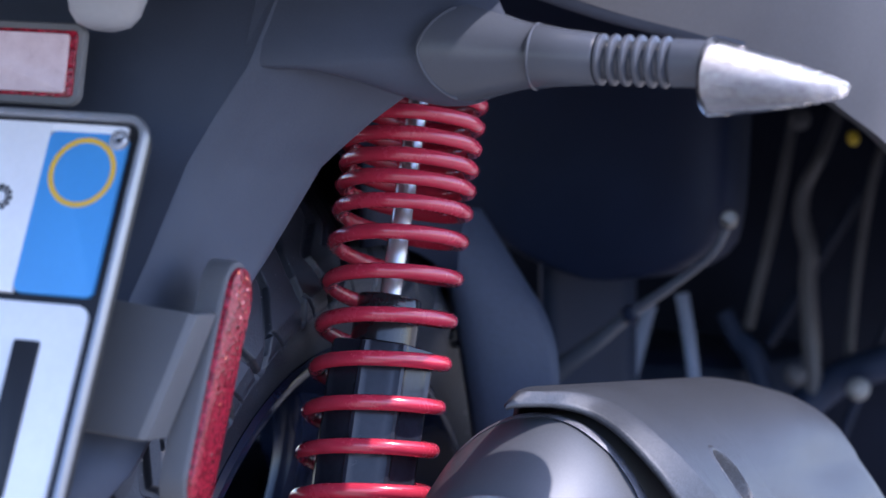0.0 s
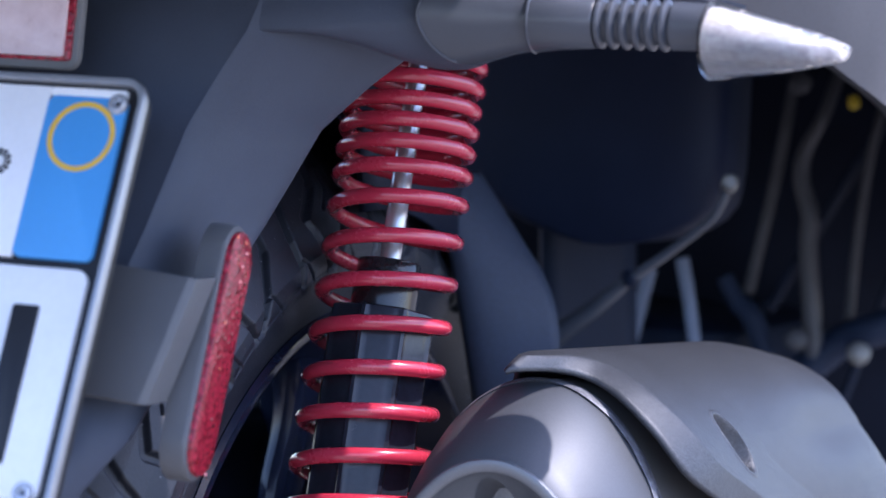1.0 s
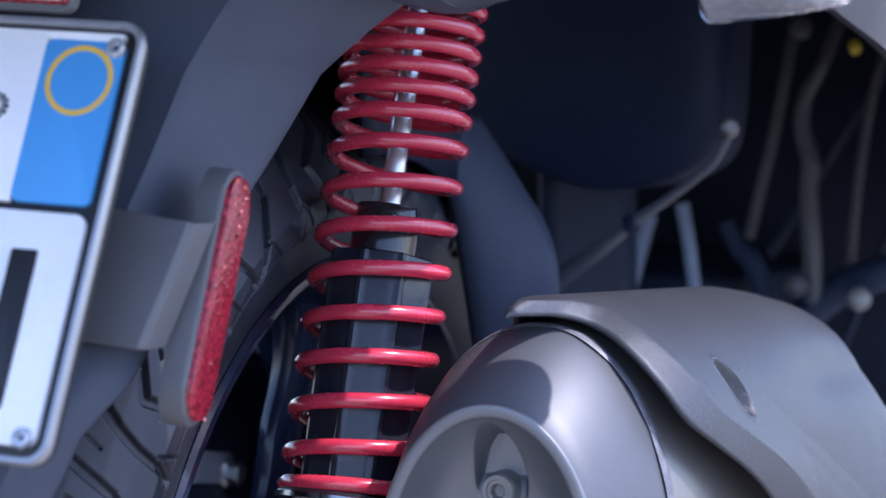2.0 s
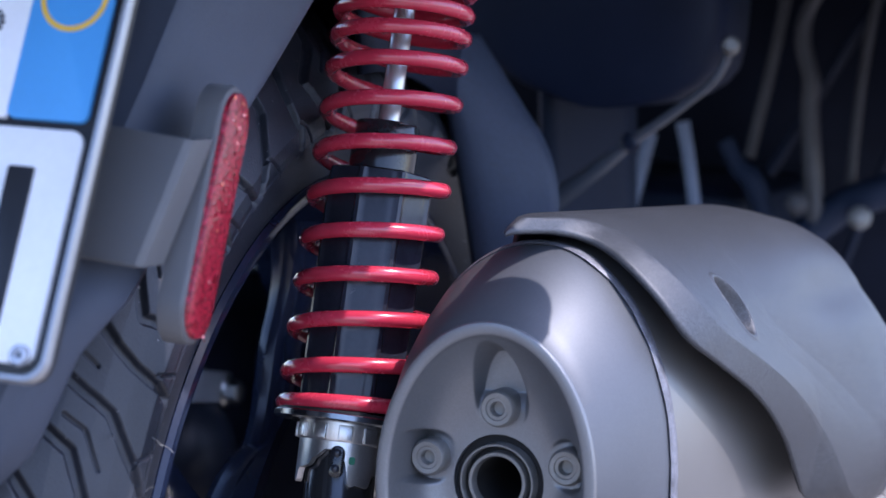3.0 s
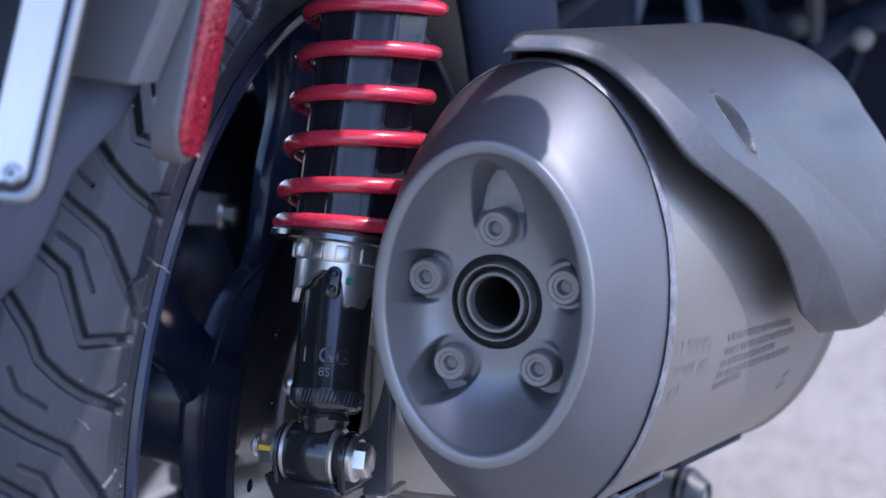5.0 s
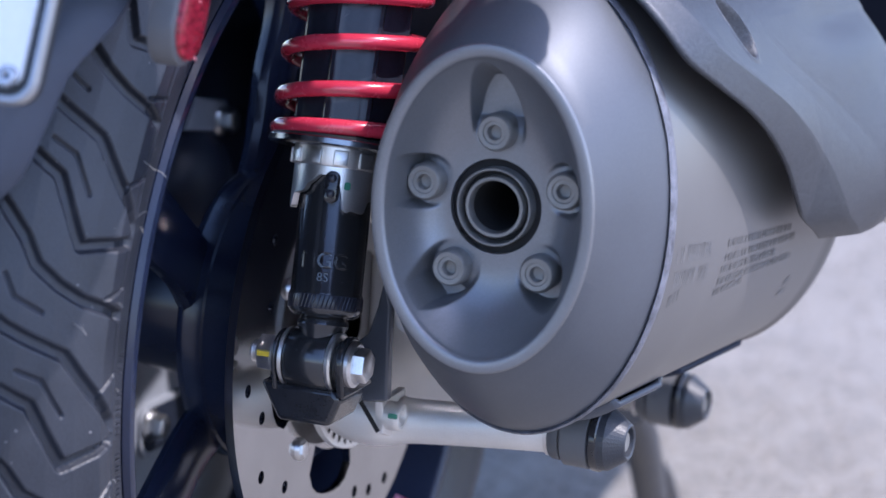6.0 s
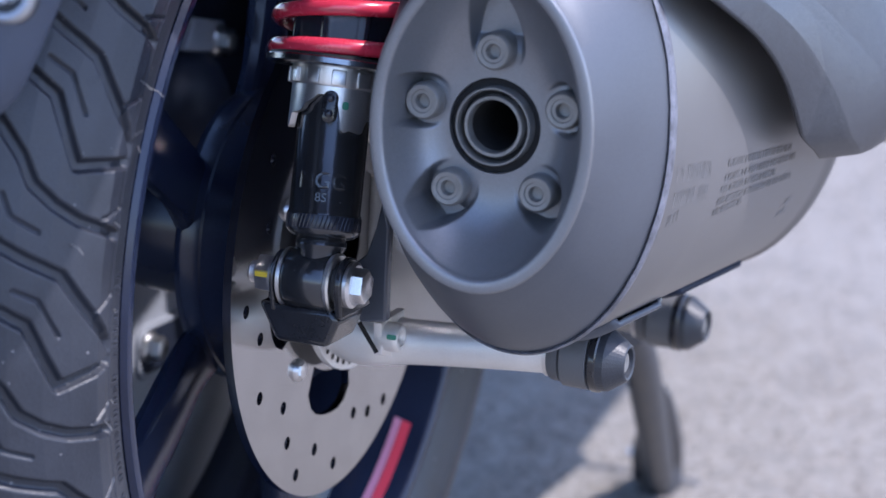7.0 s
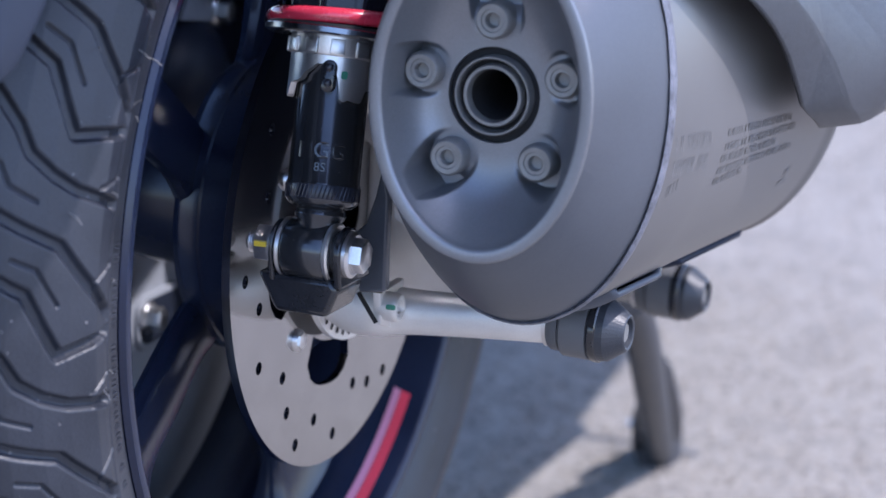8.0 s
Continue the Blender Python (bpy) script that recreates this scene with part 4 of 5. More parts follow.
# ---- fork bracket below the shock, swing arm, end caps ----
bm = bmesh.new()
m = Matrix(((1, 0, 0, 0), (0, 0, -1, -0.0880), (0, 1, 0, 0), (0, 0, 0, 1)))
prism(bm, m, [(0.1010, 0.2890), (0.1365, 0.2890), (0.1400, 0.2850), (0.1350, 0.2722), (0.1105, 0.2722)], 0.0, 0.0290)
bracket = bevel(part("shock_bracket", bm, gloss_black, scooter, "gloss black forged shock bracket"), 0.0025)
for x0, x1 in ((-0.0182, -0.0160), (0.0122, 0.0156)):
    bm = bmesh.new()
    m = frame_along((EYE_C.x, EYE_C.y, EYE_C.z), X, Y)
    top = [(0.0118 * math.cos(radians(a)), 0.0118 * math.sin(radians(a))) for a in range(20, 201, 15)]
    prism(bm, m, [(0.024, -0.014)] + top + [(-0.0085, -0.014)], x0, x1)
    bevel(part("bracket_cheek", bm, gloss_black, bracket, "black bracket cheek"), 0.0010)

arm_line = glide([(0.098, -0.020, 0.272, 0.022), (0.110, -0.028, 0.2600, 0.0172), (0.122, -0.032, 0.2565, 0.0138), (0.135, -0.031, 0.2562, 0.0110), (0.150, -0.030, 0.2570, 0.0102), (0.180, -0.030, 0.2592, 0.0098), (0.2085, -0.030, 0.2612, 0.0097)], 8)
bm = bmesh.new()
sweep(bm, arm_line, 32, side=Z)
arm = part("swing_arm", bm, arm_alu, scooter, "pale cast aluminium swing arm end")
# broad web of the arm behind the shock and the muffler
bm = bmesh.new()
prism(bm, Matrix(((1, 0, 0, 0), (0, 0, -1, 0.040), (0, 1, 0, 0), (0, 0, 0, 1))), [(0.0935, 0.3345), (0.1020, 0.3330), (0.1080, 0.3210), (0.1130, 0.2890), (0.1370, 0.2750), (0.1650, 0.2600), (0.1650, 0.2500), (0.0935, 0.2400)], 0.0, 0.020)
bevel(part("arm_web", bm, arm_alu, arm, "pale cast aluminium web of the arm"), 0.004)
# caliper side plate behind the shock
bm = bmesh.new()
m = frame_along((0.1005, 0.0, 0.0), X, Y)
prism(bm, m, [(0.040, 0.250), (0.120, 0.232), (0.135, 0.280), (0.100, 0.330), (0.040, 0.330)], -0.006, 0.006)
bevel(part("arm_plate", bm, arm_alu, arm, "pale cast aluminium arm plate"), 0.004)
bm = bmesh.new()
prism(bm, Matrix(((1, 0, 0, 0), (0, 0, -1, -0.072), (0, 1, 0, 0), (0, 0, 0, 1))), [(0.1400, 0.3312), (0.1438, 0.319), (0.1437, 0.2987), (0.1440, 0.2757), (0.1315, 0.2739), (0.1296, 0.2862), (0.1274, 0.3001), (0.1334, 0.3052), (0.1374, 0.318)], -0.004, 0.002)
bevel(part("bracket_plate", bm, stalk_plastic, arm, "dark grey plate between shock and muffler"), 0.0012)
socket_bolt("arm_bolt", frame_along((0.1325, -0.047, 0.2620), X), 0.0068, 0.0088, arm, arm_alu, "pale cap bolt with green mark")
bm = bmesh.new()
prism(bm, frame_along((0.1390, -0.0535, 0.2635), (0.2, -1, 0.3), X), rounded(-0.0022, -0.0012, 0.0022, 0.0012, 0.0008, 3), -0.0006, 0.0008)
part("paint_mark", bm, green_paint, arm, "green paint mark on the bolt", smooth=False)
bm = bmesh.new()
m = frame_along((0.131, -0.047, 0.2620), X, Y)
prism(bm, m, [(-0.0075, 0.0075), (0.020, 0.0085), (0.020, -0.010), (0.006, -0.0115), (-0.0055, -0.0075)], -0.0005, 0.0032, 0.0006)
part("clamp_lug", bm, arm_alu, arm, "cast clamp lug")
# black rod laid before the lug, painted for the shade in its slot
bm = bmesh.new()
sweep(bm, [(0.1239, -0.0560, 0.2690, 0.0011), (0.1332, -0.0560, 0.2560, 0.0011)], 8)
part("clamp_slot_shade", bm, opening_shade, arm, "black rod in place of the shaded clamp slot")


def bobbin(origin, scale):
    """A black end cap on a rod: bright ring, stepped collar, barrel and conical nose."""
    s = scale
    m = frame_along(origin, X, Z)
    b = bmesh.new()
    lathe(b, m, [(0.0, 0.0090 * s), (0.0, 0.0116 * s), (0.0012 * s, 0.0124 * s), (0.0055 * s, 0.0128 * s), (0.0060 * s, 0.0120 * s), (0.0066 * s, 0.0136 * s), (0.0074 * s, 0.0144 * s), (0.0196 * s, 0.0148 * s), (0.0202 * s, 0.0140 * s)], 56)
    body = part("end_slider", b, grey_plastic, scooter, "dark grey plastic end slider on a shaft")
    b = bmesh.new()
    lathe(b, m, [(0.0202 * s, 0.0132 * s), (0.0206 * s, 0.0150 * s), (0.0216 * s, 0.0153 * s), (0.0240 * s, 0.0153 * s), (0.0248 * s, 0.0144 * s)], 56)
    part("nose_ring", b, gloss_black, body, "glossy dark ring")
    b = bmesh.new()
    lathe(b, m, [(0.0246 * s, 0.0146 * s), (0.0280 * s, 0.0142 * s), (0.0362 * s, 0.0085 * s), (0.0367 * s, 0.0078 * s), (0.0362 * s, 0.0068 * s), (0.0338 * s, 0.0064 * s)], 40)
    part("nose", b, stand_paint, body, "satin dark conical nose", smooth=False)
    b = bmesh.new()
    lathe(b, m, [(0.0346 * s, 0.0), (0.0350 * s, 0.0042 * s), (0.0340 * s, 0.0050 * s)], 24, cap=False)
    part("badge", b, dull_steel, body, "small round metal badge")
    b = bmesh.new()
    lathe(b, m, [(-0.0022 * s, 0.0100 * s), (-0.0020 * s, 0.0112 * s), (0.0002 * s, 0.0114 * s), (0.0006 * s, 0.0100 * s)], 48)
    part("bright_ring", b, bright_alu, body, "bright ring")
    return body


bobbin((0.2085, -0.030, 0.2612), 0.98)
bobbin((0.178, 0.200, 0.2235), 1.0)
bm = bmesh.new()
sweep(bm, [(-0.08, 0.200, 0.2235, 0.009), (0.180, 0.200, 0.2235, 0.009)], 24)
part("stand_shaft", bm, cast_alu, scooter, "pale metal cross shaft")

# stand
bm = bmesh.new()
line = glide([(0.142, 0.300, 0.190, 0.0125), (0.134, 0.352, 0.155, 0.0130), (0.1125, 0.452, 0.092, 0.0128), (0.0800, 0.591, 0.010, 0.0128)], 6)
sweep(bm, line, 14, flat=0.8)
stand = part("stand", bm, stand_paint, scooter, "dark grey steel stand leg")
bm = bmesh.new()
prism(bm, frame_along((0.0775, 0.600, 0.0), Z, X), rounded(-0.0135, -0.017, 0.0125, 0.016, 0.006), 0.0, 0.024, 0.004)
part("stand_foot", bm, stand_paint, stand, "dark grey stand foot on the asphalt")
bm = bmesh.new()
sweep(bm, glide([(0.1162, 0.456, 0.1116, 0.0035), (0.11, 0.4843, 0.0949, 0.007), (0.0964, 0.557, 0.048, 0.0075), (0.088, 0.588, 0.0251, 0.0072), (0.083, 0.5947, 0.0164, 0.004)], 5), 10)
part("stand_flange", bm, stand_paint, stand, "dark grey flange welded along the leg")
bm = bmesh.new()
sweep(bm, glide([(0.0842, 0.5274, 0.0608, 0.003), (0.0749, 0.557, 0.04, 0.0056), (0.0671, 0.5866, 0.0132, 0.006), (0.0655, 0.5947, 0.0054, 0.0055)], 5), 10)
part("stand_lug", bm, stand_paint, stand, "dark grey lug beside the foot")
bm = bmesh.new()
sweep(bm, glide([(0.0748, 0.5974, 0.0212, 0.003), (0.0648, 0.5974, 0.0262, 0.003), (0.0558, 0.5974, 0.0222, 0.0035)], 4), 8)
part("stand_tang", bm, zinc, stand, "short metal tang")

# ---- rear mudguard ----
FZ = [0.72, 0.68, 0.645, 0.62, 0.60, 0.58, 0.56, 0.54, 0.52, 0.49, 0.46, 0.44, 0.42, 0.40, 0.385, 0.365]
FEX = [0.185, 0.185, 0.176, 0.161, 0.141, 0.123, 0.116, 0.111, 0.109, 0.108, 0.104, 0.092, 0.084, 0.076, 0.062, 0.030]
FEY = [-0.10, -0.10, -0.105, -0.115, -0.130, -0.140, -0.150, -0.165, -0.19, -0.235, -0.262, -0.278, -0.280, -0.282, -0.285, -0.288]
FRX = [0.128, 0.124, 0.120, 0.116, 0.107, 0.100, 0.097, 0.094, 0.090, 0.086, 0.082, 0.078, 0.072, 0.064, 0.050, 0.022]
FRY = [-0.150, -0.168, -0.188, -0.200, -0.208, -0.218, -0.228, -0.238, -0.248, -0.266, -0.284, -0.296, -0.302, -0.304, -0.304, -0.300]
FCX = 0.020
bm = bmesh.new()
rows = []
for z in np.linspace(0.72, 0.365, 54):
    f = lambda t: float(np.interp(-z, [-q for q in FZ], t))
    ex, ey, rx, ry = f(FEX), f(FEY), f(FRX), f(FRY)
    ix = FCX + (rx - FCX) * 0.62
    half_row = [(FCX, ry - 0.006), (FCX + (ix - FCX) * 0.6, ry - 0.0055), (ix, ry - 0.0045), (rx - 0.012, ry - 0.0028), (rx - 0.006, ry - 0.0018), (rx - 0.002, ry - 0.0010), (rx, ry - 0.0008), (rx + 0.003, ry + 0.0028)]
    for u in (0.25, 0.5, 0.75, 0.93, 1.0):
        half_row.append((rx + 0.003 + (ex - rx - 0.003) * u, ry + 0.0028 + (ey - ry - 0.0028) * u - 0.004 * math.sin(math.pi * u)))
    half_row += [(ex - 0.001, ey + 0.004), (ex - 0.006, ey + 0.012)]
    row = [(2 * FCX - x, y, z) for x, y in half_row[:0:-1]] + [(x, y, z) for x, y in half_row]
    rows.append(row)
sheet(bm, rows)
fender = solid(part("rear_mudguard", bm, fender_plastic, scooter, "dark textured plastic rear mudguard"), 0.0035)

# arm that carries the indicator
bm = bmesh.new()
rows = []
for x, yc, zc, h, top in glide([(0.113, -0.1995, 0.6200, 0.0003, 0.715), (0.124, -0.1945, 0.6210, 0.0016, 0.715), (0.137, -0.1880, 0.6220, 0.0026, 0.715), (0.150, -0.1808, 0.6235, 0.0072, 0.712),
                                (0.165, -0.1735, 0.6250, 0.0145, 0.708), (0.180, -0.1683, 0.6265, 0.0190, 0.700), (0.192, -0.1655, 0.6275, 0.0170, 0.675), (0.202, -0.1625, 0.6280, 0.0130, 0.655), (0.210, -0.1600, 0.6280, 0.0110, 0.642)], 6):
    k = (top - zc) / 0.08
    rows.append([(x, yc + 0.034 * k, top), (x, yc + 0.020 * k, zc + 0.050 * k), (x, yc + 0.0085 * k, zc + 0.024 * k), (x, yc + 0.0020 * k, zc + 0.008 * k), (x, yc + 0.0003, zc + 0.0018), (x, yc + 0.0004, zc - 0.0006),
                 (x, yc + 0.14 * h, zc - 0.26 * h), (x, yc + 0.36 * h, zc - 0.54 * h), (x, yc + 0.75 * h, zc - 0.82 * h), (x, yc + 1.35 * h, zc - 0.99 * h), (x, yc + 2.1 * h, zc - 0.97 * h), (x, yc + 0.012 + 2.6 * h, zc - 0.7 * h), (x, yc + 0.045, zc + 0.004)])
sheet(bm, rows)
part("indicator_arm", bm, fender_plastic, fender, "dark plastic arm flowing out of the mudguard")
indicator_m = frame_along((0.180, -0.1505, 0.630), X, Z)
bm = bmesh.new()
rings = []
for k in range(9):
    v = k / 8
    ring = []
    for j in range(64):
        t = 2 * math.pi * j / 64
        lead = -0.004 + 0.023 * (1 - abs(math.sin(t))) ** 0.8
        u = lead + (0.041 - lead) * (v if k > 1 else 0.02 * k)
        r = float(np.interp(u, [-0.012, 0.0, 0.012, 0.024, 0.034, 0.041], [0.0262, 0.0236, 0.0212, 0.0172, 0.0142, 0.0129])) - (0.0012 if k == 0 else 0)
        ring.append(bm.verts.new(indicator_m @ Vector((r * math.cos(t), 0.86 * r * math.sin(t), u))))
    rings.append(ring)
seam_line = [(*(v.co + Vector((0, -0.0003, 0))), 0.0007) for v in rings[1][6:28]]
ring_faces(bm, rings)
indicator = part("indicator", bm, stalk_plastic, scooter, "dark grey flexible turn indicator stalk")
bm = bmesh.new()
lathe(bm, indicator_m, [(0.0405, 0.0131), (0.042, 0.0133), (0.052, 0.0118), (0.066, 0.0106), (0.067, 0.0100)], 48, cap=False)
part("socket", bm, stalk_plastic, indicator, "smooth stalk socket")
bm = bmesh.new()
sweep(bm, seam_line, 8)
part("seam_bead", bm, stalk_plastic, indicator, "thin raised seam")
bm = bmesh.new()
lathe(bm, indicator_m, [(0.0400, 0.0131), (0.0404, 0.0137), (0.0412, 0.0138), (0.0416, 0.0132)], 48, cap=False)
part("joint_ring", bm, stalk_plastic, indicator, "thin pale joint ring")
prof = [(0.066, 0.0085)]
for k in range(6):
    u = 0.0665 + 0.0054 * k
    prof += [(u, 0.0080), (u + 0.0007, 0.0097), (u + 0.0017, 0.0105), (u + 0.0029, 0.0105), (u + 0.0038, 0.0096), (u + 0.0044, 0.0080)]
prof += [(0.0990, 0.0082), (0.0995, 0.0100), (0.1045, 0.0098), (0.1165, 0.0096)]
bm = bmesh.new()
lathe(bm, indicator_m, prof, 48, cap=False)
part("bellows", bm, stalk_plastic, indicator, "ribbed rubber bellows")
# lens: a pointed clear shell over a bright reflector
m_l = frame_along((0.2950, -0.150, 0.6253), X, Z) @ Matrix.Diagonal((1, 1, 0.895, 1))
bm = bmesh.new()
rings = []
for u, up, dn, wd in ((-0.001, 0.0150, 0.0158, 0.0205), (0.0, 0.0158, 0.0163, 0.0220), (0.012, 0.0128, 0.0150, 0.0245), (0.026, 0.0100, 0.0132, 0.0250), (0.040, 0.0068, 0.0108, 0.0230), (0.052, 0.0034, 0.0080, 0.0170), (0.058, 0.0012, 0.0064, 0.0100), (0.0608, -0.0008, 0.0048, 0.0050), (0.0615, -0.0024, 0.0034, 0.0015)):
    ring = []
    for k in range(40):
        a = 2 * math.pi * k / 40
        c, s = math.cos(a), math.sin(a)
        zz = up * c if c > 0 else dn * c
        ring.append(bm.verts.new(m_l @ Vector((zz, wd * s, u))))
    rings.append(ring)
ring_faces(bm, rings)
bm.faces.new(rings[0])
bm.faces.new(rings[-1])
solid(part("lens", bm, clear_lens, indicator, "clear pointed indicator lens"), 0.0012).visible_shadow = False
bm = bmesh.new()
rings = []
WIDE = glide([(0.0, 0.0200), (0.010, 0.0222), (0.020, 0.0236), (0.030, 0.0240), (0.040, 0.0224), (0.050, 0.0172), (0.056, 0.0110), (0.064, 0.0040)], 6)
for i, (u, up, dn) in enumerate(((0.001, 0.0128, 0.0136), (0.010, 0.0112, 0.0128), (0.020, 0.0090, 0.0118), (0.030, 0.0066, 0.0104), (0.038, 0.0050, 0.0094), (0.0455, 0.0032, 0.0080), (0.0505, 0.0020, 0.0068), (0.0555, 0.0008, 0.0056))):
    for back in (0.0, 0.0012):
        ring = []
        wd = float(np.interp(u + back * 3, [q[0] for q in WIDE], [q[1] for q in WIDE]))
        for k in range(48):
            a = 2 * math.pi * k / 48
            c, s = math.cos(a), math.sin(a)
            f = 1.03 - (back * 14 + (0.05 if (k + 3 * i) % 6 < 3 else 0)) * abs(c)
            ring.append(bm.verts.new(m_l @ Vector(((up if c > 0 else dn) * c * f, wd * s * f, u + back * 3))))
        rings.append(ring)
ring_faces(bm, rings)
bm.faces.new(rings[0])
bm.faces.new(rings[-1])
part("lens_reflector", bm, lens_silver, indicator, "bright faceted reflector inside the lens", smooth=False)

# ---- number plate ----
PT, PB = Vector((0.1110, -0.2715, 0.5980)), Vector((0.1110, -0.33710, 0.4369))
p_up = (PT - PB).normalized()
p_n = Vector((1, 0, 0)).cross(p_up).normalized()
if p_n.y > 0:
    p_n.negate()
# plate coordinates: x to the right from the right edge (negative inside), y up from the top edge (negative below)
mp = Matrix(((1, p_up.x, p_n.x, PT.x), (0, p_up.y, p_n.y, PT.y), (0, p_up.z, p_n.z, PT.z), (0, 0, 0, 1)))
PW, PH = 0.183, (PT - PB).length
bm = bmesh.new()
prism(bm, mp, rounded(-PW + 0.001, -PH + 0.001, -0.001, -0.001, 0.009), -0.006, -0.0015, 0.001)
plate = part("number_plate", bm, plate_black, scooter, "white and blue number plate in a black holder")
bm = bmesh.new()
outer, inner = rounded(-PW, -PH, 0, 0, 0.009), rounded(-PW + 0.0029, -PH + 0.0029, -0.0029, -0.0029, 0.0068)
rings = []
for pts, h in ((outer, -0.0012), (outer, 0.0014), ([((a[0] * 0.8 + b[0] * 0.2), (a[1] * 0.8 + b[1] * 0.2)) for a, b in zip(outer, inner)], 0.0028), ([((a[0] * 0.2 + b[0] * 0.8), (a[1] * 0.2 + b[1] * 0.8)) for a, b in zip(outer, inner)], 0.0028), (inner, 0.0018), (inner, -0.003)):
    rings.append([bm.verts.new(mp @ Vector((p[0], p[1], h))) for p in pts])
ring_faces(bm, rings, closed=True)
part("plate_frame", bm, frame_silver, plate, "silver plate frame")


def plate_piece(name, x0, y0, x1, y1, r, h, mat, label, low=-0.0016):
    b = bmesh.new()
    prism(b, mp, rounded(x0, y0, x1, y1, r), low, h, 0.0005)
    return part(name, b, mat, plate, label)


plate_piece("upper_field", -PW + 0.009, -0.0740, -0.0418, -0.0046, 0.0005, 0.0004, plate_white, "white upper field")
plate_piece("blue_band", -0.0418, -0.0738, -0.0076, -0.0078, 0.0035, 0.0005, plate_blue, "bright blue band")
plate_piece("band_top", -0.0418, -0.0080, -0.0090, -0.0046, 0.001, 0.0003, plate_white, "pale bevel above the blue band")
plate_piece("lower_field", -PW + 0.009, -PH + 0.0070, -0.0072, -0.0772, 0.0050, 0.0006, plate_white, "white lower field")
plate_piece("character_bar", -0.0350, -PH + 0.020, -0.0240, -0.0925, 0.001, 0.0016, plate_black, "black embossed bar")
bm = bmesh.new()
m = mp @ Matrix.Translation((-0.0242, -0.0243, 0.0005))
lathe(bm, m, [(0, 0.0121), (0.0003, 0.0122), (0.0003, 0.0142), (0, 0.0143)], 72, cap=False)
part("ring_mark", bm, plate_gold, plate, "thin gold ring on the blue band")
bm = bmesh.new()
m = mp @ Matrix.Translation((-0.0570, -0.0365, 0.0004))
for k in range(12):
    a = 2 * math.pi * k / 12
    lathe(bm, m @ Matrix.Translation((0.0045 * math.cos(a), 0.0045 * math.sin(a), 0)), [(0, 0.0011), (0.0002, 0.0009)], 8)
lathe(bm, m, [(0, 0.0026), (0.0002, 0.0026), (0.0002, 0.0034), (0, 0.0034)], 24, cap=False)
part("stamp", bm, plate_black, plate, "small dark round stamp", smooth=False)
for x, y in ((-0.0114, -0.0106), (-0.0125, -PH + 0.0100)):
    bm = bmesh.new()
    lathe(bm, mp @ Matrix.Translation((x, y, 0.0005)), [(0, 0.0042), (0.0012, 0.0041), (0.0022, 0.0032), (0.0023, 0.0021), (0.0006, 0.0018), (0.0006, 0.0)], 28, cap=False)
    screw = part("plate_screw", bm, chrome, plate, "bright plated screw")
    # black disc added to darken the bottom of the screw's hollow
    bm = bmesh.new()
    lathe(bm, mp @ Matrix.Translation((x, y, 0.0005)), [(0.0008, 0.0), (0.0009, 0.0010)], 16, cap=False)
    part("recess", bm, opening_shade, screw, "black disc that paints the shade in the recess")

# reflector bracket and side reflector
bm = bmesh.new()
sheet(bm, [[(0.060, -0.250, 0.5285), (0.060, -0.262, 0.528), (0.090, -0.2615, 0.5265), (0.1245, -0.260, 0.5235), (0.1262, -0.2585, 0.5233), (0.1265, -0.243, 0.5233)],
           [(0.060, -0.260, 0.502), (0.060, -0.272, 0.502), (0.090, -0.2715, 0.502), (0.1205, -0.270, 0.500), (0.1222, -0.2685, 0.500), (0.1225, -0.253, 0.500)],
           [(0.060, -0.270, 0.477), (0.060, -0.282, 0.477), (0.090, -0.2815, 0.4775), (0.1155, -0.280, 0.4755), (0.1172, -0.2785, 0.4755), (0.1175, -0.263, 0.4755)]])
bracket2 = solid(part("reflector_bracket", bm, grey_plastic, scooter, "grey plastic bracket beside the number plate"), 0.0035, 0)
bevel(bracket2, 0.001)
r_up = Vector((0.0, 0.036, 0.100)).normalized()
r_n = Vector((1.0, 0.10, 0.0))
r_n = (r_n - r_up * r_n.dot(r_up)).normalized()
m_r = frame_along((0.1262, -0.235, 0.4929), r_n, r_up)
bm = bmesh.new()
prism(bm, m_r, rounded(-0.0520, -0.0150, 0.0520, 0.0150, 0.0149, 12), -0.0105, 0.0, 0.0020)
reflector = part("side_reflector", bm, grey_plastic, scooter, "grey housing of the red side reflector")
bm = bmesh.new()
prism(bm, m_r, rounded(-0.0494, -0.0125, 0.0494, 0.0125, 0.0124, 12), -0.0005, 0.0022, 0.0010)
part("reflector_lens", bm, red_reflector, reflector, "red prismatic reflector lens")
# small tilted mirror flakes added as glints, thickest towards the top
bm = bmesh.new()
for k in range(80):
    u, v = 0.046 - 0.095 * random.random() ** 2.2, random.uniform(-0.0095, 0.0095)
    tilt = Euler((random.gauss(0, 0.22), random.gauss(0, 0.22), random.uniform(0, 3))).to_matrix().to_4x4()
    m = m_r @ Matrix.Translation((u, v, 0.0024)) @ tilt
    bm.faces.new([bm.verts.new(m @ Vector((p[0], p[1], 0))) for p in ngon(random.uniform(0.0003, 0.0008), 6)])
part("glint_flakes", bm, glint_red, reflector, "red mirror flakes added as glints", smooth=False)

# tail reflector and plate lamp
m_t = frame_along((0.0161, -0.2385, 0.6167), (0, -1, 0.12), X)
bm = bmesh.new()
prism(bm, m_t, rounded(-0.0450, -0.0167, 0.0450, 0.0167, 0.0055), -0.0035, 0.0, 0.0018)
prism(bm, m_t, rounded(-0.0330, -0.0110, 0.0330, 0.0110, 0.0030), -0.0200, -0.0030)
tail = part("tail_reflector", bm, frame_grey, scooter, "grey framed rectangular rear reflector above the plate")
bm = bmesh.new()
